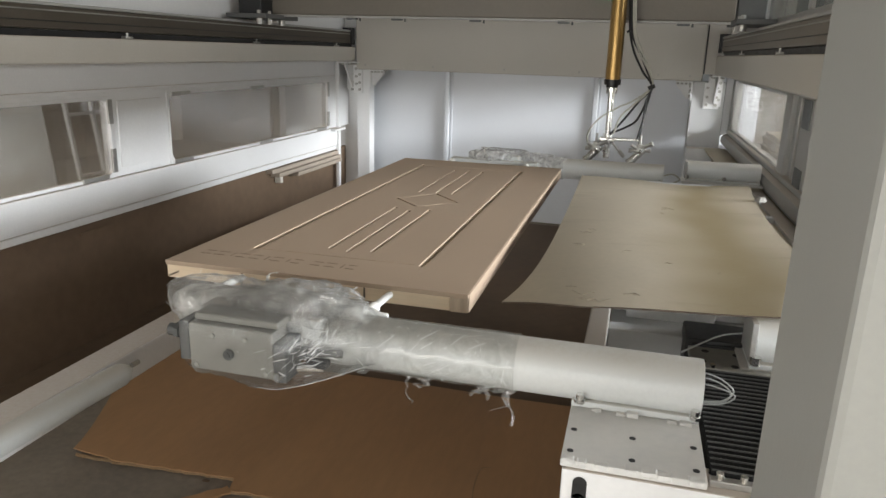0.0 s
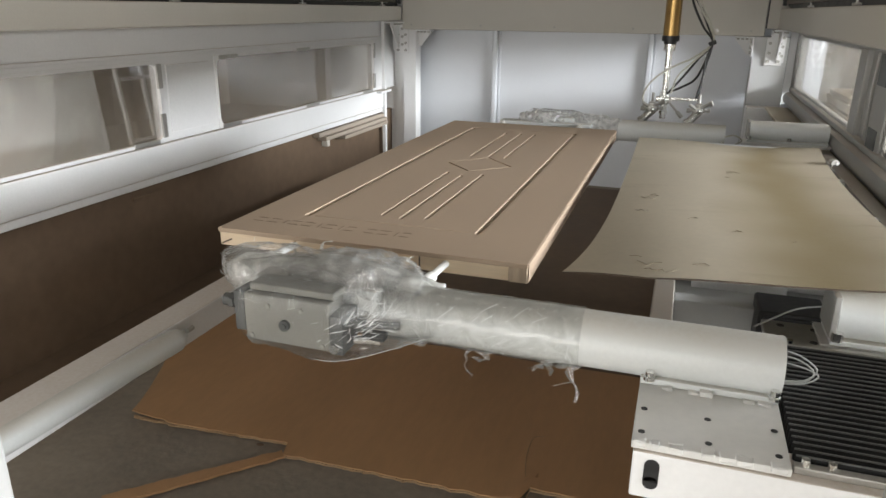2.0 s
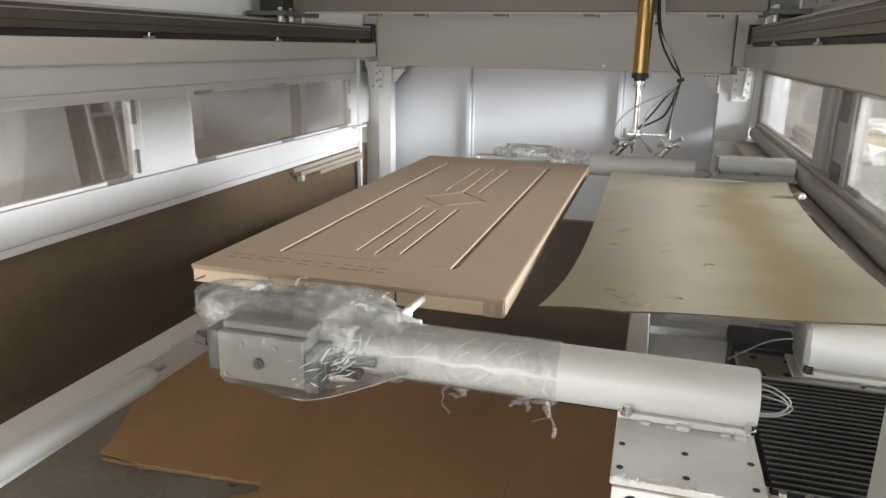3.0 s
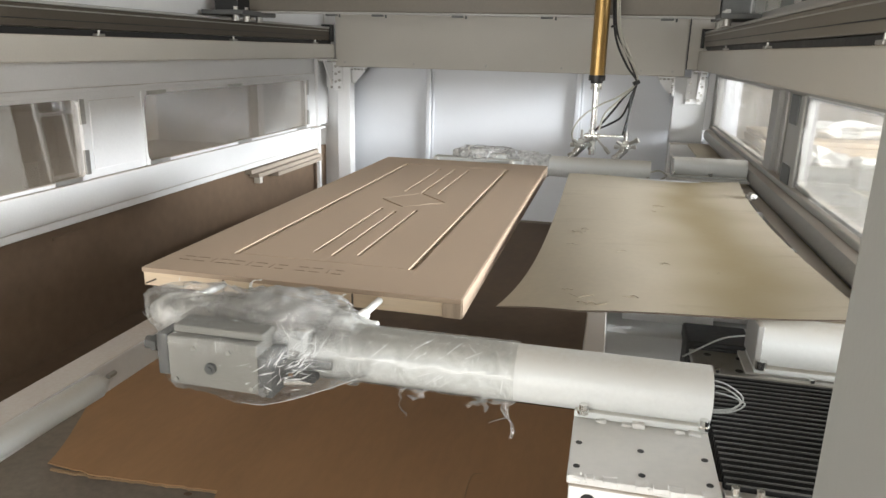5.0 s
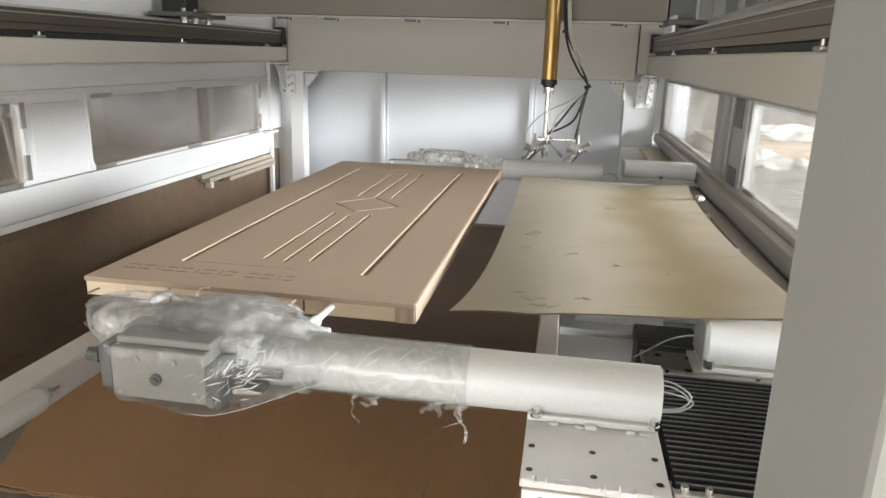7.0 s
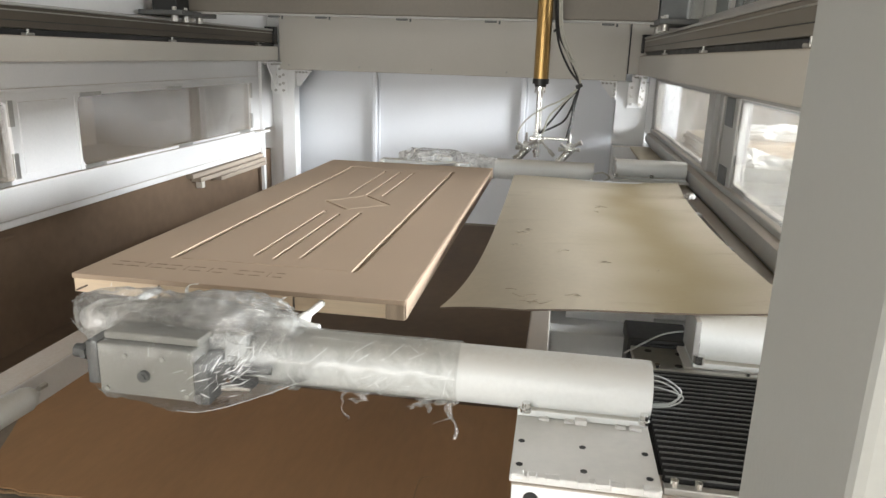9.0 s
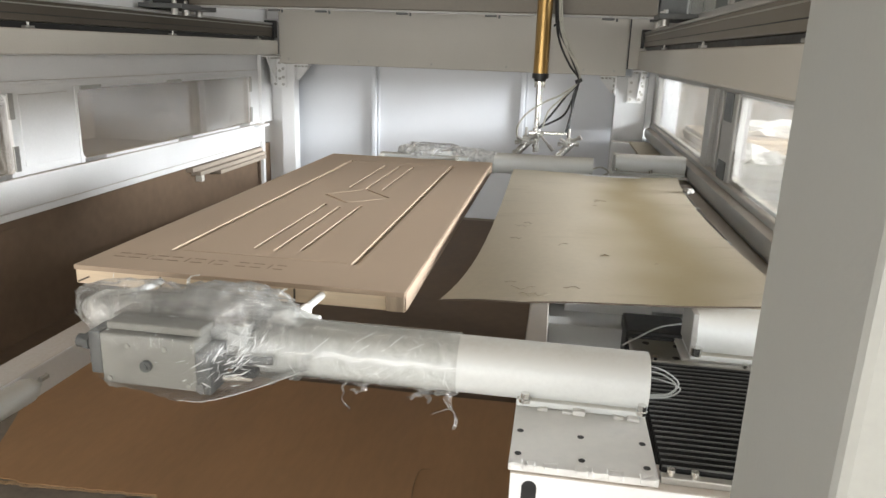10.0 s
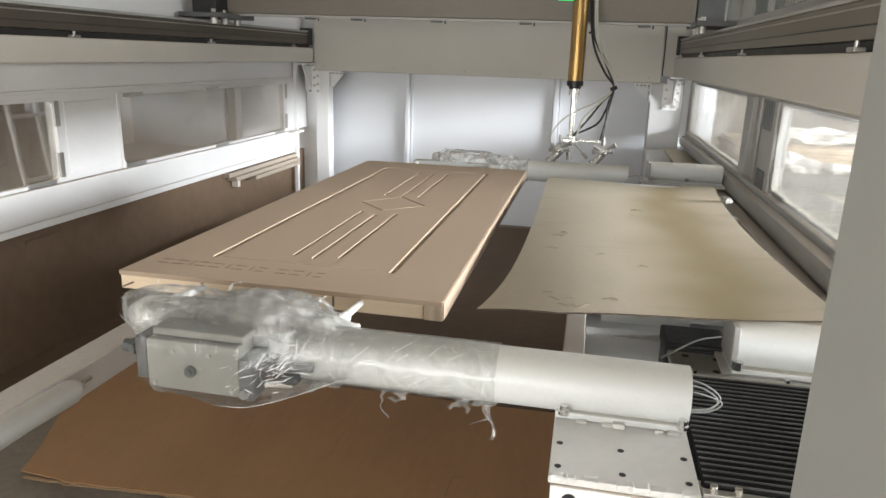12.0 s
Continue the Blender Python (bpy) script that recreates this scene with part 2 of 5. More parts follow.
# ---- helpers ----
def bx(bm, x0, x1, y0, y1, z0, z1, bevel=0.0, m=None):
    """Adds a box, with bevelled edges, to bm."""
    r = bmesh.ops.create_cube(bm, size=1)
    vs = r["verts"]
    for v in vs:
        v.co = Vector(((x0 + x1) / 2 + v.co.x * (x1 - x0), (y0 + y1) / 2 + v.co.y * (y1 - y0), (z0 + z1) / 2 + v.co.z * (z1 - z0)))
    es = list({e for v in vs for e in v.link_edges})
    if m:
        bmesh.ops.transform(bm, matrix=m, verts=vs)
    if bevel:
        bmesh.ops.bevel(bm, geom=es, offset=bevel, segments=2, profile=0.5, affect="EDGES")
    return bm


def rod(bm, p0, p1, r0, r1=None, seg=20, caps=True):
    """Adds a round bar or cone from p0 to p1."""
    p0, p1 = Vector(p0), Vector(p1)
    d = p1 - p0
    m = Matrix.Translation((p0 + p1) / 2) @ d.to_track_quat("Z", "Y").to_matrix().to_4x4()
    bmesh.ops.create_cone(bm, cap_ends=caps, segments=seg, radius1=r0, radius2=r0 if r1 is None else r1, depth=d.length, matrix=m)
    return bm


def ball(bm, p, r, scale=(1, 1, 1), sub=2):
    bmesh.ops.create_icosphere(bm, subdivisions=sub, radius=r, matrix=Matrix.Translation(p) @ Matrix.Diagonal((*scale, 1)))
    return bm


def bar(bm, p0, p1, w, h):
    """Adds a flat bar from p0 to p1, w wide and h thick."""
    p0, p1 = Vector(p0), Vector(p1)
    d = p1 - p0
    m = Matrix.Translation((p0 + p1) / 2) @ d.to_track_quat("Y", "Z").to_matrix().to_4x4()
    return bx(bm, -w / 2, w / 2, -d.length / 2, d.length / 2, -h / 2, h / 2, 0, m)


def hose(bm, pts, r, seg=8, steps=10):
    """Adds a bent hose through the points."""
    pts = [Vector(p) for p in pts]
    p = [2 * pts[0] - pts[1]] + pts + [2 * pts[-1] - pts[-2]]
    line = []
    for i in range(1, len(p) - 2):
        for k in range(steps):
            t = k / steps
            line.append(0.5 * (2 * p[i] + (p[i + 1] - p[i - 1]) * t + (2 * p[i - 1] - 5 * p[i] + 4 * p[i + 1] - p[i + 2]) * t * t
                               + (3 * p[i] - p[i - 1] - 3 * p[i + 1] + p[i + 2]) * t ** 3))
    line.append(pts[-1])
    rings = []
    for i, c in enumerate(line):
        d = (line[min(i + 1, len(line) - 1)] - line[max(i - 1, 0)]).normalized()
        a = d.orthogonal().normalized() if i == 0 else (side - d * side.dot(d)).normalized()
        side = a
        b = d.cross(a)
        rings.append([bm.verts.new(c + r * (math.cos(2 * math.pi * k / seg) * a + math.sin(2 * math.pi * k / seg) * b)) for k in range(seg)])
    for r0, r1 in zip(rings, rings[1:]):
        for k in range(seg):
            bm.faces.new((r0[k], r0[(k + 1) % seg], r1[(k + 1) % seg], r1[k]))
    bm.faces.new(rings[0][::-1])
    bm.faces.new(rings[-1])
    return bm


def finish(name, bm, mat, smooth=False):
    bmesh.ops.recalc_face_normals(bm, faces=bm.faces)
    me = bpy.data.meshes.new(name)
    bm.to_mesh(me)
    bm.free()
    me.materials.append(mat)
    if smooth:
        for p in me.polygons:
            p.use_smooth = True
        try:
            me.set_sharp_from_angle(angle=radians(40))
        except AttributeError:
            pass
    return me


def part(name, bm, mat, parent, label="", smooth=False):
    ob = new(name, finish(name, bm, mat, smooth))
    ob.parent = parent
    if parent.parent is None:
        ob.matrix_parent_inverse = parent.matrix_basis.inverted()
    else:
        ob.matrix_parent_inverse = (parent.parent.matrix_basis @ parent.parent.matrix_basis.inverted()).inverted()
    if label:
        tagged(ob, label)
    return ob


def thing(name, place, label, category, group="", kind=""):
    e = new(name)
    e.empty_display_size = 0.05
    e.location = place
    e.matrix_basis = Matrix.Translation(place)
    return tagged(e, label, category, group, kind)


def solid(name, bm, mat, label, category="", kind="", group="", smooth=False):
    return tagged(new(name, finish(name, bm, mat, smooth)), label, category, group, kind)


def B(*a, **k):
    return bx(bmesh.new(), *a, **k)


# ---- setting: floor, walls, ceiling of the booth and the hall ----
solid("floor", B(-7, 10, -6, 10, -0.1, 0), CONCRETE, "dusty grey-brown concrete floor", "floor", "structure")
bm = bmesh.new()
bx(bm, -2.54, -2.3, 0.8, 6.2, 0.004, 0.008)
bx(bm, -2.3, 0.75, 2.72, 6.2, 0.004, 0.008)
solid("floor_covering", bm, BROWN, "dark brown paper on the booth floor", "floor covering", "structure")
solid("wall_hall_west", B(-7.1, -7, -6, 10, 0, 5), PLASTERED, "plain hall wall", "wall", "structure")
# unseen wall; its long opening is added to house the side lamp
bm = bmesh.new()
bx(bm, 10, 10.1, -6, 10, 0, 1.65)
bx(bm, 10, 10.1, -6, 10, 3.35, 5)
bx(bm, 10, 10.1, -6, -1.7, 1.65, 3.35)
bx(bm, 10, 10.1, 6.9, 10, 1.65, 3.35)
solid("wall_hall_east", bm, PALE, "pale hall wall with a long opening added for the side lamp", "wall", "structure")
solid("wall_hall_north", B(-7, 10, 10, 10.1, 0, 5), CONCRETE, "plain hall wall", "wall", "structure")
bm = bmesh.new()
bx(bm, -7, -6.5, -6.1, -6, 0, 5)
bx(bm, 3.0, 10, -6.1, -6, 0, 5)
bx(bm, -6.5, 3.0, -6.1, -6, 3.0, 5)
solid("wall_hall_south", bm, PLASTERED, "hall wall with an open gate", "wall", "structure")
solid("ceiling_hall", B(-7, 10, -6, 10, 5, 5.1), PALE, "plain hall ceiling", "ceiling", "structure")

XW, XE = -2.5, 0.76
# west wall: windows between posts, a deep lower band, and lining paper below
bm = bmesh.new()
bx(bm, XW - 0.06, XW, -0.2, 0.70, 0.82, 1.225)
bx(bm, XW - 0.06, XW, 3.005, 3.455, 0.82, 1.225)
bx(bm, XW - 0.06, XW, 5.645, 6.3, 0.82, 1.225)
bx(bm, XW - 0.06, XW, -0.2, 6.3, 1.225, 1.262)
bx(bm, XW - 0.075, XW - 0.012, -0.2, 6.3, 1.262, 1.56)
wall_w = solid("wall_west", bm, WHITE, "white sheet-steel booth wall with long windows", "wall", "structure")
part("upper_panel", B(XW - 0.09, XW - 0.03, -0.2, 2.395, 1.56, 2.55), WHITE, wall_w)
part("upper_panel", B(XW - 0.09, XW - 0.03, 2.405, 4.795, 1.56, 2.55), WHITE, wall_w)
part("upper_panel", B(XW - 0.09, XW - 0.03, 4.805, 6.3, 1.56, 2.55), WHITE, wall_w)
for y in (2.4, 4.8):
    part("seam_strip", B(XW - 0.03, XW - 0.02, y - 0.02, y + 0.02, 1.56, 2.55, 0.003), CREAM, wall_w)
part("inset_panel", B(XW - 0.004, XW + 0.006, 3.05, 3.40, 0.86, 1.20, 0.003), WHITE, wall_w)
part("top_moulding", B(XW, XW + 0.012, -0.2, 5.76, 1.245, 1.262, 0.004), WHITE, wall_w)
part("lower_band", B(XW - 0.06, XW + 0.012, -0.2, 5.80, 0.664, 0.816, 0.006), WHITE, wall_w)
part("lower_lip", B(XW - 0.06, XW + 0.004, -0.2, 5.80, 0.622, 0.661, 0.008), WHITE, wall_w)
part("corner_strip", B(XW + 0.0, XW + 0.03, 5.80, 5.84, 0.1, 1.38, 0.004), WHITE, wall_w)
part("stub_bar", B(XW, XW + 0.06, 5.66, 5.88, 0.795, 0.815, 0.004), WHITE, wall_w)
solid("lining_paper", B(XW - 0.06, XW - 0.035, -0.2, 6.2, 0.008, 0.622), BROWN, "dark brown overspray paper lining the low wall", "wall lining", "structure")
for y0, z0, x1 in ((4.60, 0.585, 0.02), (4.66, 0.553, 0.045), (4.95, 0.521, 0.055)):
    solid("timber_strip", B(XW - 0.035, XW + x1, y0, 5.8, z0, z0 + 0.03, 0.003), TIMBER, "pale timber strip fixed under the white wall", "timber strip", group="timber strips")
bm = bmesh.new()
bx(bm, XW - 0.03, XW + 0.02, 4.72, 4.76, 0.50, 0.548, 0.004)
solid("clip", bm, CREAM, "small cream clip under the timber strips", "clip")
for y, w in ((2.86, 0.22), (4.75, 0.2), (1.2, 0.18)):
    bm = bmesh.new()
    bx(bm, XW - 0.036, XW - 0.026, y - w / 2, y + w / 2, 0.56, 0.58, 0.004)
    solid("vent_clip", bm, BROWN, "small dark brown clip on the brown paper lining", "clip", group="lining clips")


def window_frame(name, axis_x, y0, y1, z0, z1, s, glass, label, clips=True):
    """A long glazed window in a wall at x; s points into the booth."""
    t = thing(name, (axis_x, (y0 + y1) / 2, z0), label, "window", kind="structure")
    bm = bmesh.new()
    r, w = 0.05, 0.016
    outer, inner = [], []

    def loop(inset, rad):
        pts = []
        for cy, cz, a0 in ((y1 - inset - rad, z1 - inset - rad, 0), (y0 + inset + rad, z1 - inset - rad, 90), (y0 + inset + rad, z0 + inset + rad, 180), (y1 - inset - rad, z0 + inset + rad, 270)):
            for k in range(6):
                a = radians(a0 + 18 * k)
                pts.append((cy + rad * math.cos(a), cz + rad * math.sin(a)))
        return pts
    lo, li = loop(0.0, 0.004), loop(w, r)
    rows = []
    for pts, dx in ((lo, 0.0), (lo, 0.006), (li, 0.006), (li, -0.02), (lo, -0.02)):
        rows.append([bm.verts.new((axis_x + s * dx, a, b)) for a, b in pts])
    for ra, rb in zip(rows, rows[1:] + rows[:1]):
        for k in range(24):
            bm.faces.new((ra[k], ra[(k + 1) % 24], rb[(k + 1) % 24], rb[k]))
    part("window_frame", bm, WHITE if clips else GREY, t)
    pane = part("pane", B(axis_x - 0.014, axis_x - 0.010, y0 + 0.006, y1 - 0.006, z0 + 0.006, z1 - 0.006), glass, t, "dusty glass pane")
    pane.visible_shadow = False
    if clips:
        for yy, zz, h in ((y1 - 0.012, z1 - 0.075, 0.12), (y1 - 0.012, z0 + 0.085, 0.12)):
            part("hinge", B(axis_x + s * 0.006 - 0.004, axis_x + s * 0.006 + 0.006, yy - 0.017, yy + 0.017, zz - h / 2, zz + h / 2, 0.002), STEEL, t)
        for yy, zz in ((y0 + 0.12, z0 + 0.012), (y0 + 0.13, z1 - 0.012), ((y0 + y1) / 2, z0 + 0.012), (y1 - 0.15, z0 + 0.012), ((y0 + y1) / 2 - 0.1, z1 - 0.012)):
            part("clamp", B(axis_x + s * 0.006 - 0.004, axis_x + s * 0.006 + 0.006, yy - 0.09, yy + 0.09, zz - 0.011, zz + 0.011, 0.002), STEEL, t)
    return t


window_frame("window_1", XW, 0.70, 3.005, 0.82, 1.225, 1, GLASS_DUSTY, "long window with dusty brownish glass in a white frame")
window_frame("window_2", XW, 3.455, 5.645, 0.82, 1.225, 1, GLASS_DUSTY, "long window with dusty brownish glass in a white frame")

# north wall: ribbed cool white panels, corner posts and the deep upper cover
wall_n = solid("wall_north", B(-2.7, 1.0, 6.32, 6.38, 0, 2.55), BACK, "cool white sheet-steel back wall with upright joints", "wall", "structure")
for x in (-1.62, -0.306):
    part("rib", B(x - 0.024, x + 0.024, 6.262, 6.318, 0, 1.9, 0.012), BACK, wall_n)
    part("rib_lip", B(x + 0.03, x + 0.045, 6.305, 6.318, 0, 1.9, 0.003), BACK, wall_n)
cover = solid("upper_cover", B(-2.385, 0.515, 6.0, 6.1, 1.318, 2.55, 0.006), CREAM_SHADED, "deep cream sheet-steel cover across the back", "cover", "structure")
for x in (-2.3, -1.68, -1.06, -0.44, 0.18, 0.42):
    b = bmesh.new()
    rod(b, (x, 5.995, 1.355), (x, 6.004, 1.355), 0.009, seg=10)
    part("screw", b, STEEL, cover)
solid("cover_return", B(0.524, 0.76, 5.99, 6.01, 1.374, 2.55, 0.003), CREAM_SHADED, "cream corner panel beside the upper cover, with a dark joint", "panel", "structure")
part("joint", B(0.5155, 0.5235, 5.9885, 5.9985, 1.374, 2.5), BLACK, cover, "dark open joint")
# both posts are white; the northeast one's shade is put into its paint
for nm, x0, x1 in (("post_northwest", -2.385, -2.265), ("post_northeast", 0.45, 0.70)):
    po = solid(nm, B(x0, x1, 6.02, 6.14, 0, 1.316, 0.006), WHITE if x0 < 0 else DIMWHITE, "white square steel corner post", "post", "structure")
for nm, x0, x1 in (("corner_panel_west", -2.6, -2.40), ("corner_panel_east", 0.71, 0.82)):
    solid(nm, B(x0, x1, 6.1, 6.16, 0, 2.55), WHITE, "white panel beside the corner post", "panel", "structure")


def gusset(name, corner, ax, k):
    """A triangular bracket with a drilled plate; ax is its level direction."""
    t = thing(name, corner, "white triangular steel gusset with bolts", "bracket", "corner brackets")
    c, ax = Vector(corner), Vector(ax)
    n = Vector((-ax.y, ax.x, 0))
    bm = bmesh.new()
    v = []
    for o in (-0.005, 0.005):
        v.append([bm.verts.new(c + n * o + p) for p in (Vector((0, 0, 0)), ax * 0.2 * k, ax * 0.2 * k + Vector((0, 0, -0.03)), ax * 0.035 + Vector((0, 0, -0.22 * k)), Vector((0, 0, -0.22 * k)))])
    bm.faces.new(v[0])
    bm.faces.new(v[1][::-1])
    for i in range(5):
        bm.faces.new((v[0][i], v[0][(i + 1) % 5], v[1][(i + 1) % 5], v[1][i]))
    part("web", bm, WHITE, t)
    m = Matrix.Translation(c) @ Matrix((( ax.x, n.x, 0), (ax.y, n.y, 0), (0, 0, 1))).to_4x4()
    part("top_flange", bx(bmesh.new(), 0, 0.21 * k, -0.055, 0.055, -0.012, 0, 0.002, m), WHITE, t)
    part("side_flange", bx(bmesh.new(), -0.001, 0.011, -0.055, 0.055, -0.24 * k, -0.013, 0.002, m), WHITE, t)
    for i in range(4):
        for sgn in (-1, 1):
            b = bmesh.new()
            p = m @ Vector(((0.03 + 0.05 * i) * k, sgn * 0.033, -0.012))
            rod(b, p, p - Vector((0, 0, 0.014)), 0.011, seg=6)
            part("bolt", b, STEEL, t)
    for i in range(3):
        b = bmesh.new()
        zz = (-0.06 - 0.065 * i) * k
        p0, p1 = m @ Vector((0.011, 0.033, zz)), m @ Vector((0.024, 0.033, zz))
        rod(b, p0, p1, 0.012, seg=6)
        part("bolt", b, STEEL, t)
    return t


gusset("gusset_bracket", (-2.262, 6.05, 1.316), (1, 0, 0), 0.62)
gusset("gusset_bracket", (-2.42, 6.018, 1.378), (0, -1, 0), 1.0)
gusset("gusset_bracket", (0.449, 6.05, 1.316), (-1, 0, 0), 0.62)
gusset("gusset_bracket", (0.62, 6.018, 1.371), (0, -1, 0), 1.0)
for x, y, z in ((-2.39, 6.012, 0), (0.60, 6.012, 0)):
    t = thing("bolt_plate", (x, y, 1.2), "white drilled plate with bolts on the corner post", "plate", "bolt plates")
    part("plate", B(x - 0.06, x + 0.06, y - 0.006, y + 0.006, 1.11, 1.31, 0.002), WHITE, t)
    for dx in (-0.035, 0.035):
        for zz in (1.14, 1.20, 1.27):
            b = bmesh.new()
            rod(b, (x + dx, y - 0.006, zz), (x + dx, y - 0.02, zz), 0.012, seg=6)
            part("bolt", b, STEEL, t)


def rail(name, x0, x1, z0, z1, face, ys, guide, paint):
    """A rail beam along the booth with a dark guide on it."""
    t = thing(name, ((x0 + x1) / 2, 3, z0), "cream steel rail beam carrying a dark bronze guide rail", "rail beam", "gantry rails", "")
    part("beam", B(x0, x1, 0.45, 5.995, z0, z1, 0.008), paint, t)
    xi = x1 if face > 0 else x0
    g0, g1 = sorted((xi - face * 0.075, xi - face * 0.025))
    part("guide_rail", B(g0, g1, 0.45, 5.99, z1 + 0.03, z1 + 0.125, 0.004), guide, t, "dark bronze guide rail")
    # the shadow under the guide, built as a black strip
    part("shadow_gap_strip", B(min(g0, g1) + 0.008, max(g0, g1) - 0.008, 0.45, 5.99, z1, z1 + 0.028, 0.003), BLACK, t, "black strip standing for the shadow gap under the guide rail")
    part("guide_lip", B(g0 - 0.004, g1 + 0.006, 0.45, 5.99, z1 + 0.126, z1 + 0.14, 0.003), GREY, t)
    for dz, hh, mat in ((0.062, 0.004, BLACK), (0.104, 0.006, STEEL)):
        e0, e1 = sorted((xi - face * 0.0248, xi - face * 0.0225))
        part("rail_line", B(e0, e1, 0.45, 5.98, z1 + dz, z1 + dz + hh, 0.001), mat, t)
    part("end_stop", B(g0 - 0.02, g1 + 0.02, 5.93, 5.995, z1 + 0.02, z1 + 0.16, 0.004), BLACK, t)
    for y in ys:
        b = bmesh.new()
        px = xi - face * 0.008
        bx(b, px - 0.014, px + 0.014, y - 0.028, y + 0.028, z1, z1 + 0.012, 0.003)
        rod(b, (px, y, z1 + 0.012), (px, y, z1 + 0.028), 0.006, seg=8)
        part("rail_clamp", b, STEEL, t)
    return t


rail("rail_beam_west", -2.52, -2.39, 1.386, 1.502, 1, (0.6, 1.8, 3.05, 4.3, 5.6), RAIL_SHADED, CREAM)
rail("rail_beam_east", 0.60, 0.74, 1.372, 1.515, -1, (1.95, 3.36, 4.6, 5.7), RAIL_LIT, CREAM_SHADED)

# east wall: grey window frame over a heavy sill
bm = bmesh.new()
bx(bm, XE, XE + 0.06, 0.9, 6.3, 1.335, 1.66)
bx(bm, XE, XE + 0.06, 3.25, 3.49, 0.92, 1.335, 0.006)
bx(bm, XE, XE + 0.06, 3.74, 3.895, 0.92, 1.335, 0.006)
bx(bm, XE + 0.025, XE + 0.06, 3.49, 3.74, 0.92, 1.335)
bx(bm, XE, XE + 0.06, 5.95, 6.3, 0.92, 1.335, 0.006)
bx(bm, XE, XE + 0.06, 0.9, 1.2, 0.92, 1.335, 0.006)
wall_e = solid("wall_east", bm, GREY, "grey steel booth wall with long windows", "wall", "structure")
bm = bmesh.new()
bx(bm, XE - 0.05, XE + 0.08, 0.9, 6.05, 0.835, 0.92, 0.03)
part("sill_beam", bm, GREY, wall_e, "rounded grey sill beam", True)
part("sill_lip", B(XE - 0.012, XE + 0.05, 0.9, 6.05, 0.922, 0.95, 0.006), GREY, wall_e)
part("low_panel", B(XE + 0.01, XE + 0.06, 0.9, 6.3, 0, 0.832), WHITE, wall_e)
for z0, z1 in ((1.205, 1.33), (0.925, 1.03)):
    part("hinge_plate", B(XE - 0.005, XE + 0.001, 3.31, 3.455, z0, z1, 0.002), DARKALU, wall_e, "dark hinge plate")
part("recess_strip", B(XE + 0.012, XE + 0.024, 3.60, 3.625, 0.93, 1.33, 0.002), STEEL, wall_e)
part("upper_frame_bar", B(XE + 0.0, XE + 0.05, 0.5, 6.31, 1.66, 1.72, 0.004), GREY, wall_e)
for y in (1.0, 2.35, 3.7, 5.0, 6.15):
    part("upper_post", B(XE, XE + 0.05, y - 0.03, y + 0.03, 1.72, 2.55, 0.005), GREY, wall_e)
window_frame("window_3", XE + 0.02, 1.2, 3.25, 0.95, 1.335, -1, GLASS, "hazy window pane in a grey steel frame")
window_frame("window_4", XE + 0.02, 3.895, 5.95, 0.95, 1.335, -1, GLASS, "hazy window pane in a grey steel frame", False)
for y0, y1 in ((1.03, 2.32), (2.38, 3.67), (3.73, 4.97), (5.03, 6.12), (6.18, 6.31)):
    part("upper_pane", B(XE + 0.02, XE + 0.026, y0, y1, 1.72, 2.55), UPPERGLASS, wall_e, "smoked upper pane")
part("upper_panel", B(XE + 0.02, XE + 0.026, 0.5, 0.97, 1.34, 2.55), GREY, wall_e)
solid("cover_board", B(0.585, 0.745, 1.75, 5.9, 0.80, 0.815, 0.003), SHEET, "tan hardboard strip along the sill", "board", "structure")
solid("cover_board_bearer", B(0.64, 0.74, 1.8, 5.85, 0, 0.799), GREY, "grey bearer under the tan strip", "bearer", "structure")

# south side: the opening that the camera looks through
jamb_e = solid("opening_post_east", B(0.166, 0.36, 0.356, 0.523, 0, 2.55, 0.006), JAMB_SHADED, "off-white steel post of the booth opening", "post", "structure")
jamb_w = solid("opening_post_west", B(-0.99, -0.712, 0.42, 0.523, 0, 2.55, 0.005), DIMWHITE, "white steel post of the booth opening with a latch", "post", "structure")
bm = bmesh.new()
bx(bm, -0.80, -0.72, 0.402, 0.419, 1.0, 1.03, 0.006)
part("latch", bm, STEEL, jamb_w, "grey latch")
# front wall out of view, with bays sized to let gate daylight in
bm = bmesh.new()
bx(bm, -2.56, -0.99, 0.44, 0.5, 0, 0.15)
bx(bm, 0.36, 0.82, 0.44, 0.5, 0, 0.3)
bx(bm, -2.56, -0.99, 0.44, 0.5, 2.1, 2.55)
bx(bm, 0.36, 0.82, 0.44, 0.5, 1.6, 2.55)
bx(bm, -0.71, 0.164, 0.44, 0.5, 1.75, 2.55)
bx(bm, -2.56, -2.45, 0.44, 0.5, 0.15, 2.1)
bx(bm, 0.78, 0.82, 0.44, 0.5, 0.3, 1.6)
solid("wall_south", bm, WHITE, "unseen white booth front, its bays sized to admit daylight", "wall", "structure")
solid("ceiling", B(-2.7, 1.0, 0.4, 6.4, 2.55, 2.6), CREAM, "cream booth ceiling", "ceiling", "structure")
# housings for the added fill lamps, out of view overhead
for y in (1.7, 4.0):
    t = thing("added_strip_light", (-0.35, y, 2.51), "housing of an added strip light on the unseen ceiling", "strip light", "strip lights")
    part("housing", B(-1.2, 0.5, y - 0.08, y + 0.08, 2.515, 2.55, 0.004), WHITE, t)

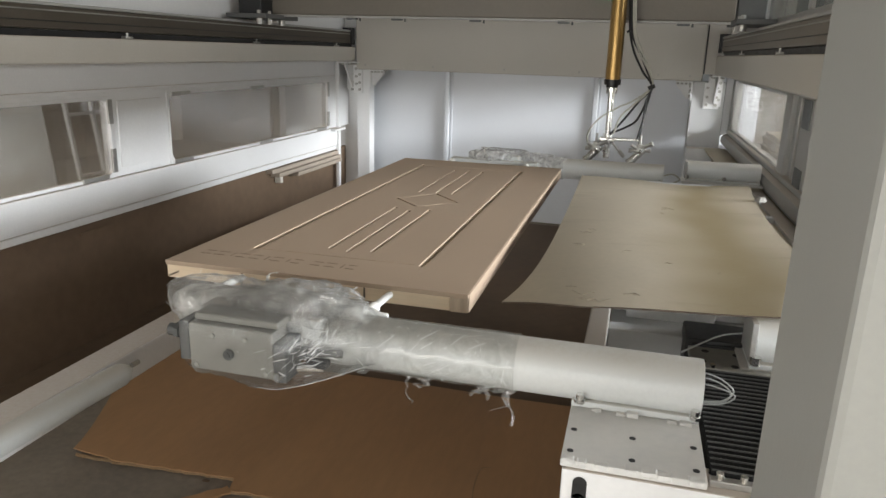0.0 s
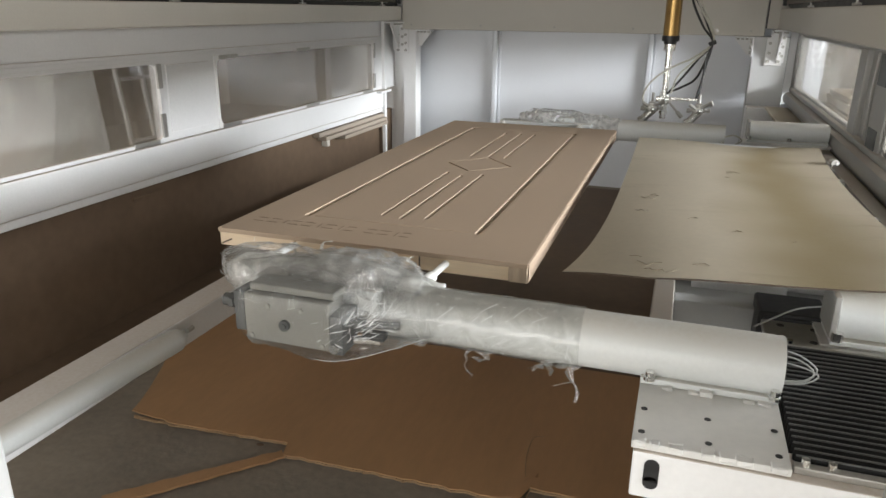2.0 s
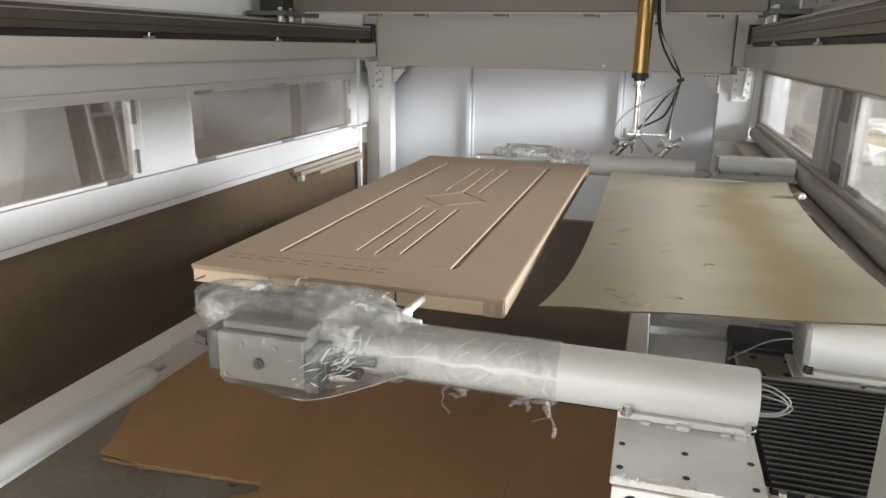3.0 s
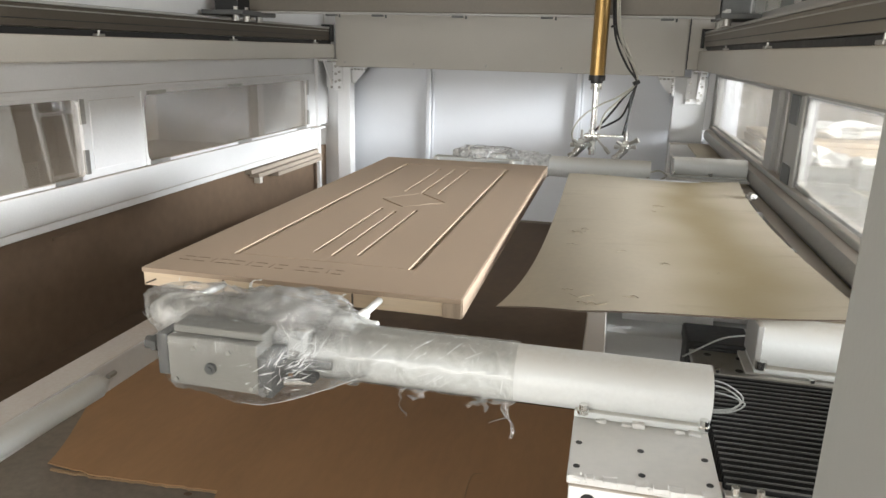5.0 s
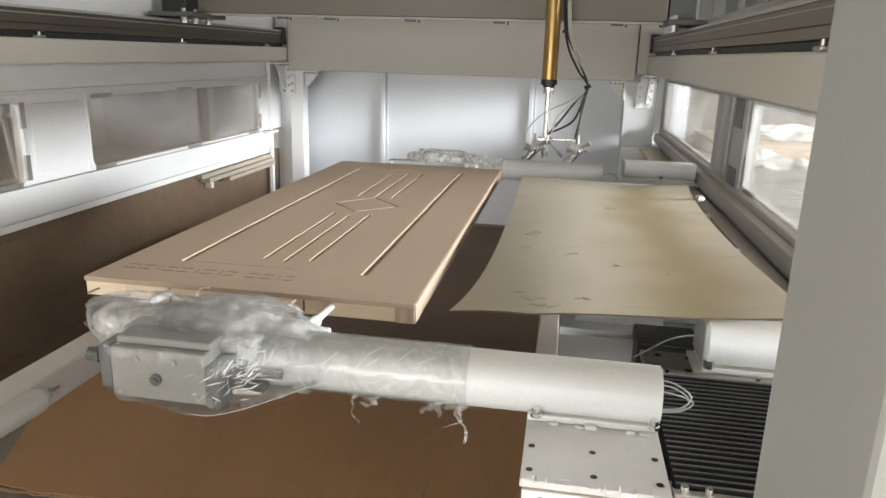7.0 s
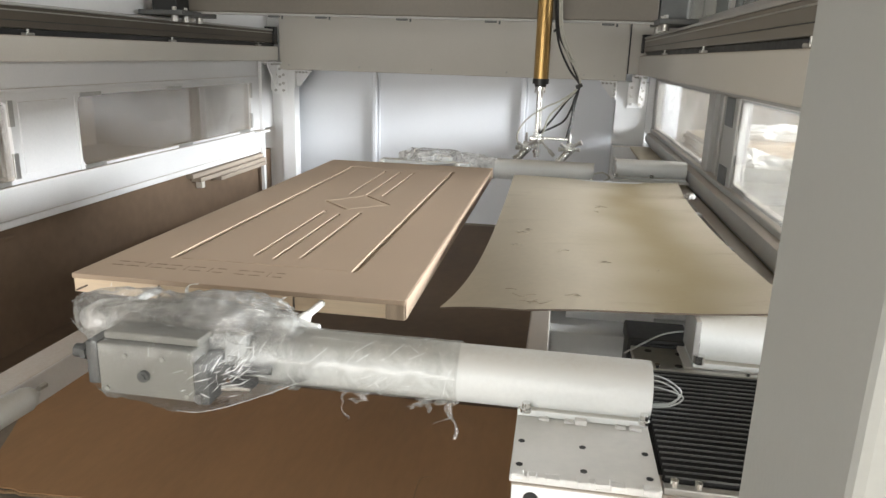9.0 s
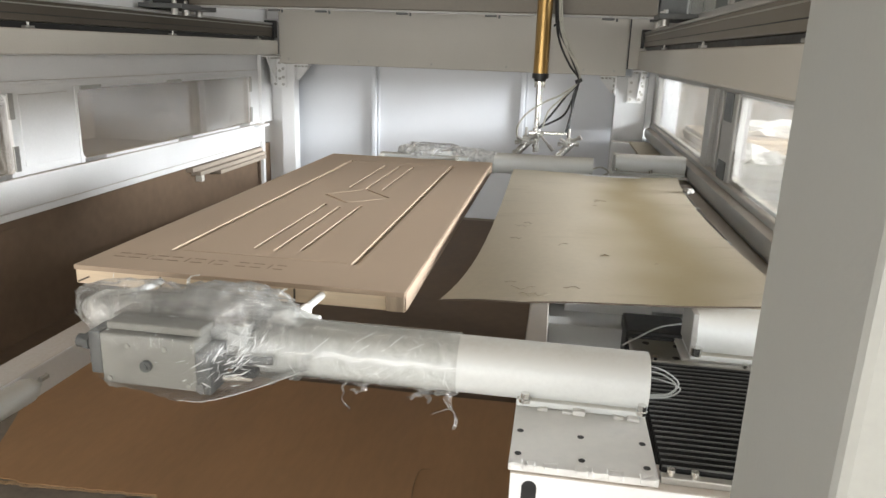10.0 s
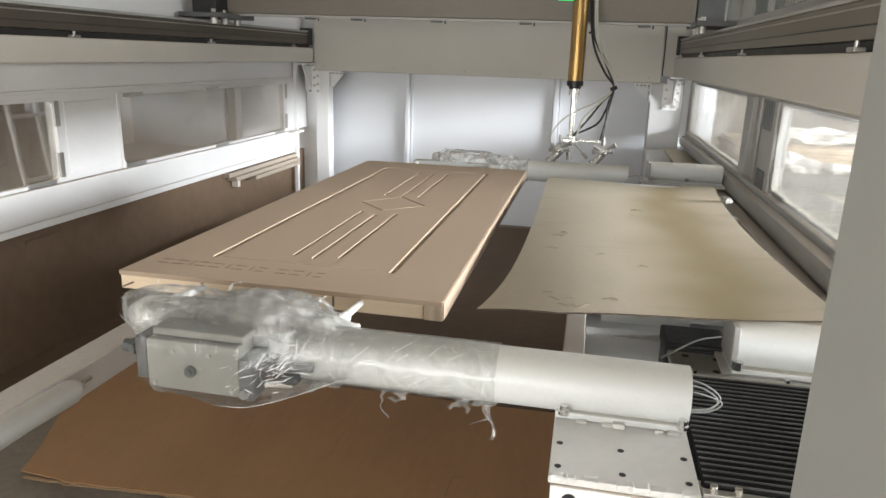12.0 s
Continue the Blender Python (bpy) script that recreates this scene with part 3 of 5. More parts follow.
# ---- the door panel on its grippers ----
def cut(me_ob, cutter):
    """The mesh of me_ob with the cutter's grooves taken out."""
    mod = me_ob.modifiers.new("grooves", "BOOLEAN")
    mod.operation, mod.object, mod.solver, mod.use_self = "DIFFERENCE", cutter, "EXACT", True
    dg = bpy.context.evaluated_depsgraph_get()
    me = bpy.data.meshes.new_from_object(me_ob.evaluated_get(dg))
    me_ob.modifiers.remove(mod)
    me_ob.data = me
    old = cutter.data
    bpy.data.objects.remove(cutter)
    bpy.data.meshes.remove(old)


DX0, DX1, DY0, DY1, DZ = -1.092, -0.288, 1.468, 3.456, 0.95
door = thing("door_panel", ((DX0 + DX1) / 2, (DY0 + DY1) / 2, 0.905), "brown MDF door panel with routed grooves, held on pins", "door panel")
skin = part("top_skin", B(DX0, DX1, DY0, DY1, DZ - 0.012, DZ, 0.0015), MDF, door, "brown MDF face with routed lines")
skin.data.materials.append(GROOVE)


def vee(bm, p0, p1, w, d):
    """A groove cutter, a wedge w wide at the surface and d deep."""
    p0, p1 = Vector((*p0, DZ)), Vector((*p1, DZ))
    u = (p1 - p0).normalized()
    s = Vector((-u.y, u.x, 0))
    prof = (s * (w / 2 + 0.001) + Vector((0, 0, 0.002)), -s * (w / 2 + 0.001) + Vector((0, 0, 0.002)), -s * w * 0.18 - Vector((0, 0, d)), s * w * 0.18 - Vector((0, 0, d)))
    a = [bm.verts.new(p0 + q) for q in prof]
    b = [bm.verts.new(p1 + q) for q in prof]
    bm.faces.new(a)
    bm.faces.new(b[::-1])
    for k in range(4):
        bm.faces.new((a[k], b[k], b[(k + 1) % 4], a[(k + 1) % 4]))


bm = bmesh.new()
gx0, gx1, gy0, gy1 = -0.933, -0.454, 1.645, 3.268
for x in (gx0, gx1):
    vee(bm, (x, gy0), (x, gy1), 0.020, 0.006)
vee(bm, (gx0, gy1), (gx1, gy1), 0.010, 0.005)
vee(bm, (gx0 + 0.02, gy0 + 0.004), (gx1 - 0.02, gy0 + 0.004), 0.006, 0.002)
for x, y0, y1 in ((-0.745, 1.72, 2.30), (-0.686, 1.705, 2.265), (-0.622, 1.73, 2.30)):
    vee(bm, (x, y0), (x, y1), 0.013, 0.005)
for x in (-0.752, -0.684, -0.621):
    vee(bm, (x, 2.608), (x, 3.18), 0.013, 0.005)
vee(bm, (-0.798, 2.458), (-0.686, 2.342), 0.009, 0.009)
vee(bm, (-0.684, 2.596), (-0.562, 2.460), 0.009, 0.009)
vee(bm, (-0.682, 2.346), (-0.57, 2.452), 0.004, 0.002)
vee(bm, (-0.79, 2.466), (-0.69, 2.588), 0.004, 0.002)
cut_me = finish("cutter", bm, MDF)
cut_me.materials.append(GROOVE)
for p in cut_me.polygons:
    p.material_index = 1
cutter = new("cutter", cut_me)
cut(skin, cutter)
part("core", B(-0.872, DX1 - 0.045, DY0 + 0.004, DY1 - 0.004, DZ - 0.046, DZ - 0.0125, 0.001), PINE, door, "pale pine core")
for x0, x1 in ((DX0 + 0.003, -0.8735),):
    part("lipping", B(x0, x1, DY0 + 0.003, DY1 - 0.003, DZ - 0.046, DZ - 0.0125, 0.001), PINE, door)
part("lipping", B(DX1 - 0.044, DX1 - 0.001, DY0 + 0.002, DY1 - 0.002, DZ - 0.047, DZ - 0.0125, 0.001), PINE_DARK, door, "darker edge lipping")
part("edge_band", B(DX1 - 0.0008, DX1 + 0.002, DY0 + 0.004, DY1 - 0.004, DZ - 0.045, DZ - 0.001), MDF_EDGE_DIM, door, "long edge, darkened in colour against the side light")
for x in (-0.873, -0.545, -0.71):
    part("joint", B(x - 0.0018, x + 0.0018, DY0 + 0.001, DY0 + 0.006, DZ - 0.045, DZ - 0.0135 if x != -0.71 else DZ - 0.03), DARKTEXT, door)
bm = bmesh.new()
bar(bm, (-1.085, DY0 + 0.002, 0.908), (-1.055, DY0 + 0.002, 0.922), 0.003, 0.004)
part("crack", bm, DARKTEXT, door)
# engraved maker's line as plain bars
widths = (0.020, 0.008, 0.024, 0.022, 0, 0.020, 0.008, 0.026, 0.008, 0.024, 0.024, 0.008, 0.026, 0.024)
x = -0.608
for w in widths:
    if not w:
        x -= 0.02
        continue
    w *= 1.15
    b = bmesh.new()
    if w < 0.01:
        bx(b, x - 0.0024, x, 1.556, 1.588, DZ + 0.0002, DZ + 0.0008)
    else:
        bx(b, x - w, x, 1.5850, 1.588, DZ + 0.0002, DZ + 0.0008)
        bx(b, x - w, x, 1.5560, 1.559, DZ + 0.0002, DZ + 0.0008)
    part("engraved_bar", b, TEXTCUT, door)
    x -= w + 0.0115


# ---- crumpled film ----
def ridge(p):
    return 1.0 - 2.6 * abs(noise.noise(p))


def crumple(bm, centre, radii, amp, freq, seed, sub=5):
    """A crumpled hollow of film with sharp creases."""
    r = bmesh.ops.create_icosphere(bm, subdivisions=sub, radius=1.0)
    off = Vector((seed * 3.7, seed * 1.3, seed * 7.1))
    for v in r["verts"]:
        d = v.co.normalized()
        p = Vector((math.copysign(abs(d.x) ** 0.75, d.x) * radii[0], math.copysign(abs(d.y) ** 0.8, d.y) * radii[1], math.copysign(abs(d.z) ** 0.8, d.z) * radii[2]))
        q = p * freq + off + 0.5 * noise.noise_vector(p * freq * 0.7 - off)
        k = 0.6 * noise.noise(q * 0.6) + 0.45 * ridge(q) + 0.2 * ridge(q * 2.3)
        v.co = Vector(centre) + p + d * amp * (k - 0.3)
    return bm


def crease(bm, p0, p1, w):
    """A pointed white sliver from p0 to p1 that stands for a glint on film."""
    p0, p1 = Vector(p0), Vector(p1)
    d = (p1 - p0).normalized()
    a = d.orthogonal().normalized()
    b = d.cross(a)
    c = p0.lerp(p1, 0.4)
    ring = [bm.verts.new(c + w * (a * math.cos(k * math.pi / 2) + b * math.sin(k * math.pi / 2))) for k in range(4)]
    e0, e1 = bm.verts.new(p0), bm.verts.new(p1)
    for k in range(4):
        bm.faces.new((ring[k], ring[(k + 1) % 4], e1))
        bm.faces.new((ring[(k + 1) % 4], ring[k], e0))
    return bm


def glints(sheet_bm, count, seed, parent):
    """Short white slivers on the film's outer side, standing for its highlights."""
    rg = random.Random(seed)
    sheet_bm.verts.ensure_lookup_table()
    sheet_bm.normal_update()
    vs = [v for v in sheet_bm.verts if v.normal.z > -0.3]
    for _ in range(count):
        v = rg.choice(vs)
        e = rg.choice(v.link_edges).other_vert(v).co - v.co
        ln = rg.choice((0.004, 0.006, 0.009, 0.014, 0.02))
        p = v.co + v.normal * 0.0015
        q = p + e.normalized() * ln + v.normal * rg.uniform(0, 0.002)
        part("glint_sliver", crease(bmesh.new(), p, q, rg.uniform(0.0003, 0.0009)), GLINT, parent)


def wrap_tube(bm, x0, x1, y, z, r, amp, seed):
    """Film wound round a level tube."""
    nx, na = 60, 28
    rows = []
    for i in range(nx + 1):
        x = x0 + (x1 - x0) * i / nx
        row = []
        for k in range(na):
            a = 2 * math.pi * k / na
            q = Vector((x * 14, math.cos(a + x * 5) * 2.2, math.sin(a + x * 5) * 2.2 + seed))
            rr = r + 0.003 + amp * (abs(noise.noise(q)) + 0.5 * abs(noise.noise(q * 3)))
            row.append(bm.verts.new((x, y + rr * math.cos(a), z + rr * math.sin(a))))
        rows.append(row)
    for a, b in zip(rows, rows[1:]):
        for k in range(na):
            bm.faces.new((a[k], a[(k + 1) % na], b[(k + 1) % na], b[k]))
    return bm


def shred(bm, x, y, z, length, width, seed):
    """A torn strip of film hanging down."""
    n = 14
    rows = []
    for i in range(n + 1):
        t = i / n
        cx = x + 0.03 * noise.noise(Vector((seed, t * 2.5, 0)))- 0.018 * t * (seed % 2)
        cy = y + 0.02 * noise.noise(Vector((seed, t * 2.5, 5)))
        w = width * (0.5 + 0.9 * abs(noise.noise(Vector((seed, t * 5, 9))))) * (1 - 0.4 * t)
        tw = noise.noise(Vector((seed, t * 3, 3))) * 2.5
        rows.append([bm.verts.new((cx + s * w * math.cos(tw), cy + s * w * math.sin(tw) + 0.004 * (1 - s * s), z - length * t)) for s in (-1, -0.4, 0.3, 1)])
    for a, b in zip(rows, rows[1:]):
        for k in range(3):
            bm.faces.new((a[k], a[k + 1], b[k + 1], b[k]))
    return bm


TZ, TR = 0.909, 0.053


def drape(bm, y, s, seed):
    """Thin film hanging round the front of a drive block and gathered on the tube."""
    n, m = 46, 22
    rows = []
    for i in range(n + 1):
        u = i / n
        x = -0.775 + 0.37 * u
        k = max(0.0, (u - 0.55) / 0.45)
        front = -0.134 + 0.07 * k
        low = 0.882 - 0.042 * math.sin(math.pi * min(1, 0.12 + u * 0.85)) + 0.012 * k
        row = []
        for q in range(m + 1):
            v = q / m
            if v < 0.3:
                p = (-0.01 + (front + 0.01) * v / 0.3, 0.982 - 0.02 * k)
            elif v < 0.8:
                w = (v - 0.3) / 0.5
                p = (front - 0.010 * math.sin(math.pi * w), 0.975 - 0.02 * k + (low - 0.975 + 0.02 * k) * w)
            else:
                w = (v - 0.8) / 0.2
                p = (front + (-0.02 - front) * w, low + 0.004 * w)
            d = noise.noise(Vector((x * 18 + v * 5, v * 6, seed))) * 0.008 + noise.noise(Vector((x * 75 + v * 9, v * 5, seed))) * 0.0065
            row.append(bm.verts.new((x, y + s * (p[0] - abs(d)), p[1] + d * 0.7)))
        rows.append(row)
    for ra_, rb_ in zip(rows, rows[1:]):
        for q in range(m):
            bm.faces.new((ra_[q], ra_[q + 1], rb_[q + 1], rb_[q]))
    return bm


def support_arm(y, s, label, wrapped, near):
    """A cross arm: tube on a base plate with a pinned gripper; s points from the arm to the panel."""
    def Y(d0, d1):
        a, b = y + s * d0, y + s * d1
        return min(a, b), max(a, b)
    t = thing("support_arm", (0.09, y, 0.86), label, "support arm", "panel support arms")
    bm = bmesh.new()
    rod(bm, (-0.60, y, TZ), (0.207, y, TZ), TR, seg=48, caps=False)
    rod(bm, (-0.60, y, TZ), (0.206, y, TZ), TR - 0.004, seg=48, caps=True)
    part("tube", bm, TUBE, t, "white round tube", True)
    bm = bmesh.new()
    bx(bm, -0.02, 0.205, y - 0.052, y + 0.04, 0.861, 0.874, 0.003)
    part("saddle", bm, TUBE, t)
    for x in (-0.005, 0.095, 0.196):
        for yy in (y - 0.058,):
            if x == 0.095:
                continue
            b = bmesh.new()
            rod(b, (x, yy, 0.874), (x, yy, 0.880), 0.010, seg=16)
            rod(b, (x, yy, 0.880), (x, yy, 0.891), 0.0075, seg=12)
            part("socket_screw", b, CHROME, t, smooth=True)
    # gripper drive block
    blk = part("drive_block", B(-0.775, -0.59, *Y(-0.125, -0.06), 0.857, 0.955, 0.004), ALU, t, "grey-green gripper drive block")
    part("block_lid", B(-0.77, -0.585, *Y(-0.11, -0.05), 0.957, 0.972, 0.004), ALU, blk)
    part("end_plate", B(-0.80, -0.776, *Y(-0.122, -0.062), 0.872, 0.955, 0.003), DARKALU, blk)
    part("end_plate", B(-0.589, -0.562, *Y(-0.128, -0.058), 0.855, 0.935, 0.003), DARKALU, blk)
    b = bmesh.new()
    rod(b, (-0.80, y - s * 0.095, 0.922), (-0.838, y - s * 0.095, 0.922), 0.013, seg=14)
    rod(b, (-0.812, y - s * 0.095, 0.922), (-0.822, y - s * 0.095, 0.922), 0.017, seg=6)
    part("knob", b, DARKALU, blk)
    b = bmesh.new()
    rod(b, (-0.685, y - s * 0.125, 0.90), (-0.685, y - s * 0.132, 0.90), 0.011, seg=16)
    rod(b, (-0.685, y - s * 0.128, 0.90), (-0.685, y - s * 0.136, 0.90), 0.006, seg=6)
    part("bolt", b, DARKALU, blk)
    for x, z in ((-0.72, 0.935), (-0.648, 0.935), (-0.76, 0.868), (-0.605, 0.868)):
        b = bmesh.new()
        rod(b, (x, y - s * 0.125, z), (x, y - s * 0.128, z), 0.0045, seg=10)
        part("screw", b, STEEL, blk)
    b = bmesh.new()
    rod(b, (-0.562, y - s * 0.085, 0.905), (-0.47, y - s * 0.065, 0.905), 0.008, seg=14)
    rod(b, (-0.550, y - s * 0.085, 0.905), (-0.535, y - s * 0.085, 0.905), 0.013, seg=8)
    part("cylinder_rod", b, DARKALU, t, smooth=True)
    b = bmesh.new()
    rod(b, (-0.575, y - s * 0.128, 0.872), (-0.575, y - s * 0.14, 0.872), 0.010, seg=6)
    rod(b, (-0.55, y - s * 0.10, 0.88), (-0.50, y - s * 0.09, 0.88), 0.008, seg=10)
    part("fitting", b, CHROME, t)
    part("clevis", B(-0.535, -0.49, *Y(-0.10, -0.075), 0.882, 0.896, 0.003), BLACK, t)
    # gripper bar with two pins that carry the panel
    # bar and housing coloured white to stand for light passing through the film
    part("gripper_bar", B(-0.90, -0.43, *Y(0.03, 0.10), 0.895, 0.94, 0.006), TUBE, t)
    part("gripper_housing", B(-0.80, -0.52, *Y(-0.055, 0.06), 0.87, 0.965, 0.012), TUBE, t)
    for x, lx in ((-0.886, -0.872), (-0.487, -0.480)):
        b = bmesh.new()
        rod(b, (x, y + s * 0.10, 0.928), (lx, y + s * 0.262, 0.926), 0.0085, seg=12)
        part("pin", b, TUBE, t, "white support pin")
        b = bmesh.new()
        rod(b, (x, y + s * 0.09, 0.928), (x + 0.005, y + s * 0.15, 0.928), 0.013, seg=12)
        part("pin_sleeve", b, CRUMPLED, t)
    if wrapped:
        if near:
            shells = (((-0.70, 0.035, 0.948), (0.225, 0.088, 0.052), 0.034, 10, 1), ((-0.60, 0.025, 0.955), (0.16, 0.08, 0.05), 0.03, 13, 4))
            for x, d, z, radii, sd in ((-0.80, 0.045, 0.935, (0.12, 0.055, 0.042), 3), (-0.63, 0.03, 0.945, (0.16, 0.06, 0.046), 6), (-0.50, 0.02, 0.935, (0.10, 0.055, 0.042), 8)):
                part("milky_film", crumple(bmesh.new(), (x, y + s * d, z), radii, 0.014, 9, sd, 5), FILM_MILKY, t, "milky layers of wound film", True)
        else:
            shells = (((-0.56, 0.0, 0.952), (0.15, 0.05, 0.022), 0.034, 20, 2), ((-0.42, 0.0, 0.95), (0.13, 0.05, 0.018), 0.03, 22, 5), ((-0.68, 0.03, 0.955), (0.12, 0.07, 0.03), 0.028, 20, 11))
        for (cx, cd, cz), radii, amp, freq, seed in shells:
            b = crumple(bmesh.new(), (cx, y + s * cd, cz), radii, amp, freq, seed, 6 if near else 5)
            glints(b, 42 if near else 14, seed + 50, t)
            part("film_wad", b, FILM if near else FILM_FAR, t, "crumpled milky stretch film", True)
        b = drape(bmesh.new(), y, s, 4.0 if near else 6.0)
        if near:
            glints(b, 24, 77, t)
        part("film_drape", b, FILM_THIN, t, "loose clear film draped over the drive block", True)
        b = wrap_tube(bmesh.new(), -0.56, -0.13 if near else -0.3, y, TZ, TR, 0.0035, 3.1 if near else 8.0)
        part("film_wrap", b, FILM_TIGHT if near else FILM_FAR, t, "clear film wound round the tube", True)
        # highlights on the film's folds, modelled as fine white slivers
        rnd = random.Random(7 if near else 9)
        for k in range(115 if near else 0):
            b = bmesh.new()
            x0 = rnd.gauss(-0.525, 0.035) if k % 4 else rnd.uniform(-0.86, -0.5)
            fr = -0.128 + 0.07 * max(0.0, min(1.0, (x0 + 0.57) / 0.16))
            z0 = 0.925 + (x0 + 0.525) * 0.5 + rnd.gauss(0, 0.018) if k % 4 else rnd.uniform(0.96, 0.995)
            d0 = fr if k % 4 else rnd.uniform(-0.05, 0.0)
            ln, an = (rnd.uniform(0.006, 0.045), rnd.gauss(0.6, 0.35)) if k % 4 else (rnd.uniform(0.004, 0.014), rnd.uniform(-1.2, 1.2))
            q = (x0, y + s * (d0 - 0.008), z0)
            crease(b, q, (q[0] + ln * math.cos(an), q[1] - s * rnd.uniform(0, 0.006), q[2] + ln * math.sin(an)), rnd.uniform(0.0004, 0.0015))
            part("glint_sliver", b, GLINT, t)
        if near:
            # highlight along the drape's lower edge, drawn as a thin white line
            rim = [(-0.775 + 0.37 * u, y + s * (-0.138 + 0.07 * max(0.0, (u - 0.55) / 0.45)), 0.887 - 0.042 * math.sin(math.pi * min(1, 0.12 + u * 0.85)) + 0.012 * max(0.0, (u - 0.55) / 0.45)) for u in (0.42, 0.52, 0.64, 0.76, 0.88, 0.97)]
            part("film_rim_glint", hose(bmesh.new(), rim, 0.0005, 5, 6), GLINT, t, "white line standing for the glint along the film's lower edge", True)
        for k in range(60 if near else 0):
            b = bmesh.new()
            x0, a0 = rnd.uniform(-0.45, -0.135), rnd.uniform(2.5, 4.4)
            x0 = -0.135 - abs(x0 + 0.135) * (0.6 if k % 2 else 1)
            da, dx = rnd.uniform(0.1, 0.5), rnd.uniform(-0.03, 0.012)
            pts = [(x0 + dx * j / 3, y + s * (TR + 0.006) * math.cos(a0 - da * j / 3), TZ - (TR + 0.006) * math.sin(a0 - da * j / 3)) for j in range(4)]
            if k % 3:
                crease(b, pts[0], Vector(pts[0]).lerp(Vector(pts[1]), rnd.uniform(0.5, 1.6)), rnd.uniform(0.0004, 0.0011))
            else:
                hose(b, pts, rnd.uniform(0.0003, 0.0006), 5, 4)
            part("glint_sliver", b, GLINT, t)
        for k, (x, d, z) in enumerate(((-0.70, 0.09, 0.985), (-0.515, 0.13, 0.955), (-0.54, 0.12, 0.955))[:3 if near else 2]):
            b = bmesh.new()
            shred(b, x, y + s * d, z + 0.022, 0.03, 0.006, 21.3 + k)
            part("film_tuft", b, CRUMPLED, t, "white torn film end")
        if near:
            for x, ln, w, sd in ((-0.312, 0.03, 0.013, 2.4), (-0.322, 0.062, 0.004, 1.3), (-0.30, 0.02, 0.010, 8.3), (-0.185, 0.018, 0.016, 3.7), (-0.17, 0.02, 0.012, 6.7), (-0.178, 0.014, 0.012, 9.1), (-0.133, 0.078, 0.008, 4.2), (-0.128, 0.05, 0.006, 7.9), (-0.445, 0.018, 0.016, 5.6), (-0.43, 0.012, 0.012, 2.9)):
                b = shred(bmesh.new(), x, y - 0.04, TZ - TR + 0.012, ln, w, sd)
                part("film_shred", b, FILM, t, "torn strip of film hanging down")
    return t


support_arm(1.226, 1, "white tube support arm with film-wrapped gripper", True, True)
support_arm(3.735, -1, "white tube support arm behind the door panel, film-wrapped", True, False)


def side_arm(y, label):
    """A plain tube arm on the sheet's side."""
    t = thing("side_arm", (0.5, y, 0.86), label, "support arm", "sheet support arms")
    bm = bmesh.new()
    rod(bm, (0.335, y, TZ), (0.70, y, TZ), TR, seg=48, caps=False)
    part("tube", bm, TUBE, t, "white round tube", True)
    part("tube_end", rod(bmesh.new(), (0.3355, y, TZ), (0.699, y, TZ), TR - 0.0012, seg=48), BLACK, t, "dark recessed tube end", True)
    part("end_flange", B(0.322, 0.334, y - 0.056, y + 0.056, 0.8745, 0.962, 0.002), GREY, t, "grey end flange")
    part("saddle", B(0.325, 0.70, y - 0.058, y + 0.05, 0.861, 0.874, 0.003), TUBE, t)
    for x in (0.335, 0.52):
        b = bmesh.new()
        rod(b, (x, y - 0.062, 0.874), (x, y - 0.062, 0.892), 0.011, seg=14)
        part("socket_screw", b, CHROME, t)
    return t


side_arm(1.515, "white tube support arm under the hardboard sheet")
side_arm(3.97, "white tube support arm near the back wall")

# ---- machine base ----
base = thing("machine_base", (0.25, 2.6, 0.0), "white steel machine base with drilled mounting plates", "machine base")
part("front_beam", B(-0.016, 0.72, 0.985, 1.06, 0.765, 0.846, 0.003), WHITE, base, "white box beam with a slotted hole")
bm = bmesh.new()
rod(bm, (0.014, 0.9845, 0.825), (0.014, 0.9835, 0.825), 0.0115, seg=20)
rod(bm, (0.014, 0.9845, 0.795), (0.014, 0.9835, 0.795), 0.0115, seg=20)
bx(bm, 0.0025, 0.0255, 0.9835, 0.9845, 0.795, 0.825)
part("slot", bm, BLACK, base)


def mount_plate(y0, y1, px0, px1, holes, tag):
    pl = part("mounting_plate", B(px0, px1, y0, y1, 0.847, 0.860, 0.002), PLATE, base, "white drilled plate with chipped sealant")
    for x, y in holes:
        b = bmesh.new()
        rod(b, (x, y, 0.8598), (x, y, 0.8606), 0.0055, seg=14)
        part("hole", b, BLACK, pl)
    return pl


H = [(x, y) for y in (1.020, 1.091) for x in (-0.007, 0.092, 0.191)]
mount_plate(0.99, 1.30, -0.02, 0.206, H, 1)
mount_plate(3.66, 3.98, -0.02, 0.206, [(x, y + 2.62) for x, y in H], 2)
mount_plate(1.46, 1.62, 0.31, 0.72, [], 3)
mount_plate(3.9, 4.04, 0.31, 0.72, [], 4)
# chipped sealant beads along the plate's edge
rnd = random.Random(3)
for k in range(9):
    x0 = -0.015 + 0.024 * k + rnd.uniform(-0.004, 0.004)
    if k in (3, 7):
        continue
    b = bmesh.new()
    bx(b, x0, x0 + rnd.uniform(0.012, 0.024), 0.9845 - rnd.uniform(0, 0.002), 0.996 + rnd.uniform(0, 0.006), 0.855, 0.8615 + rnd.uniform(0, 0.003), 0.0015)
    for v in b.verts:
        v.co += Vector([rnd.uniform(-0.0015, 0.0015) for _ in range(3)])
    part("sealant_bead", b, PLATE, base)
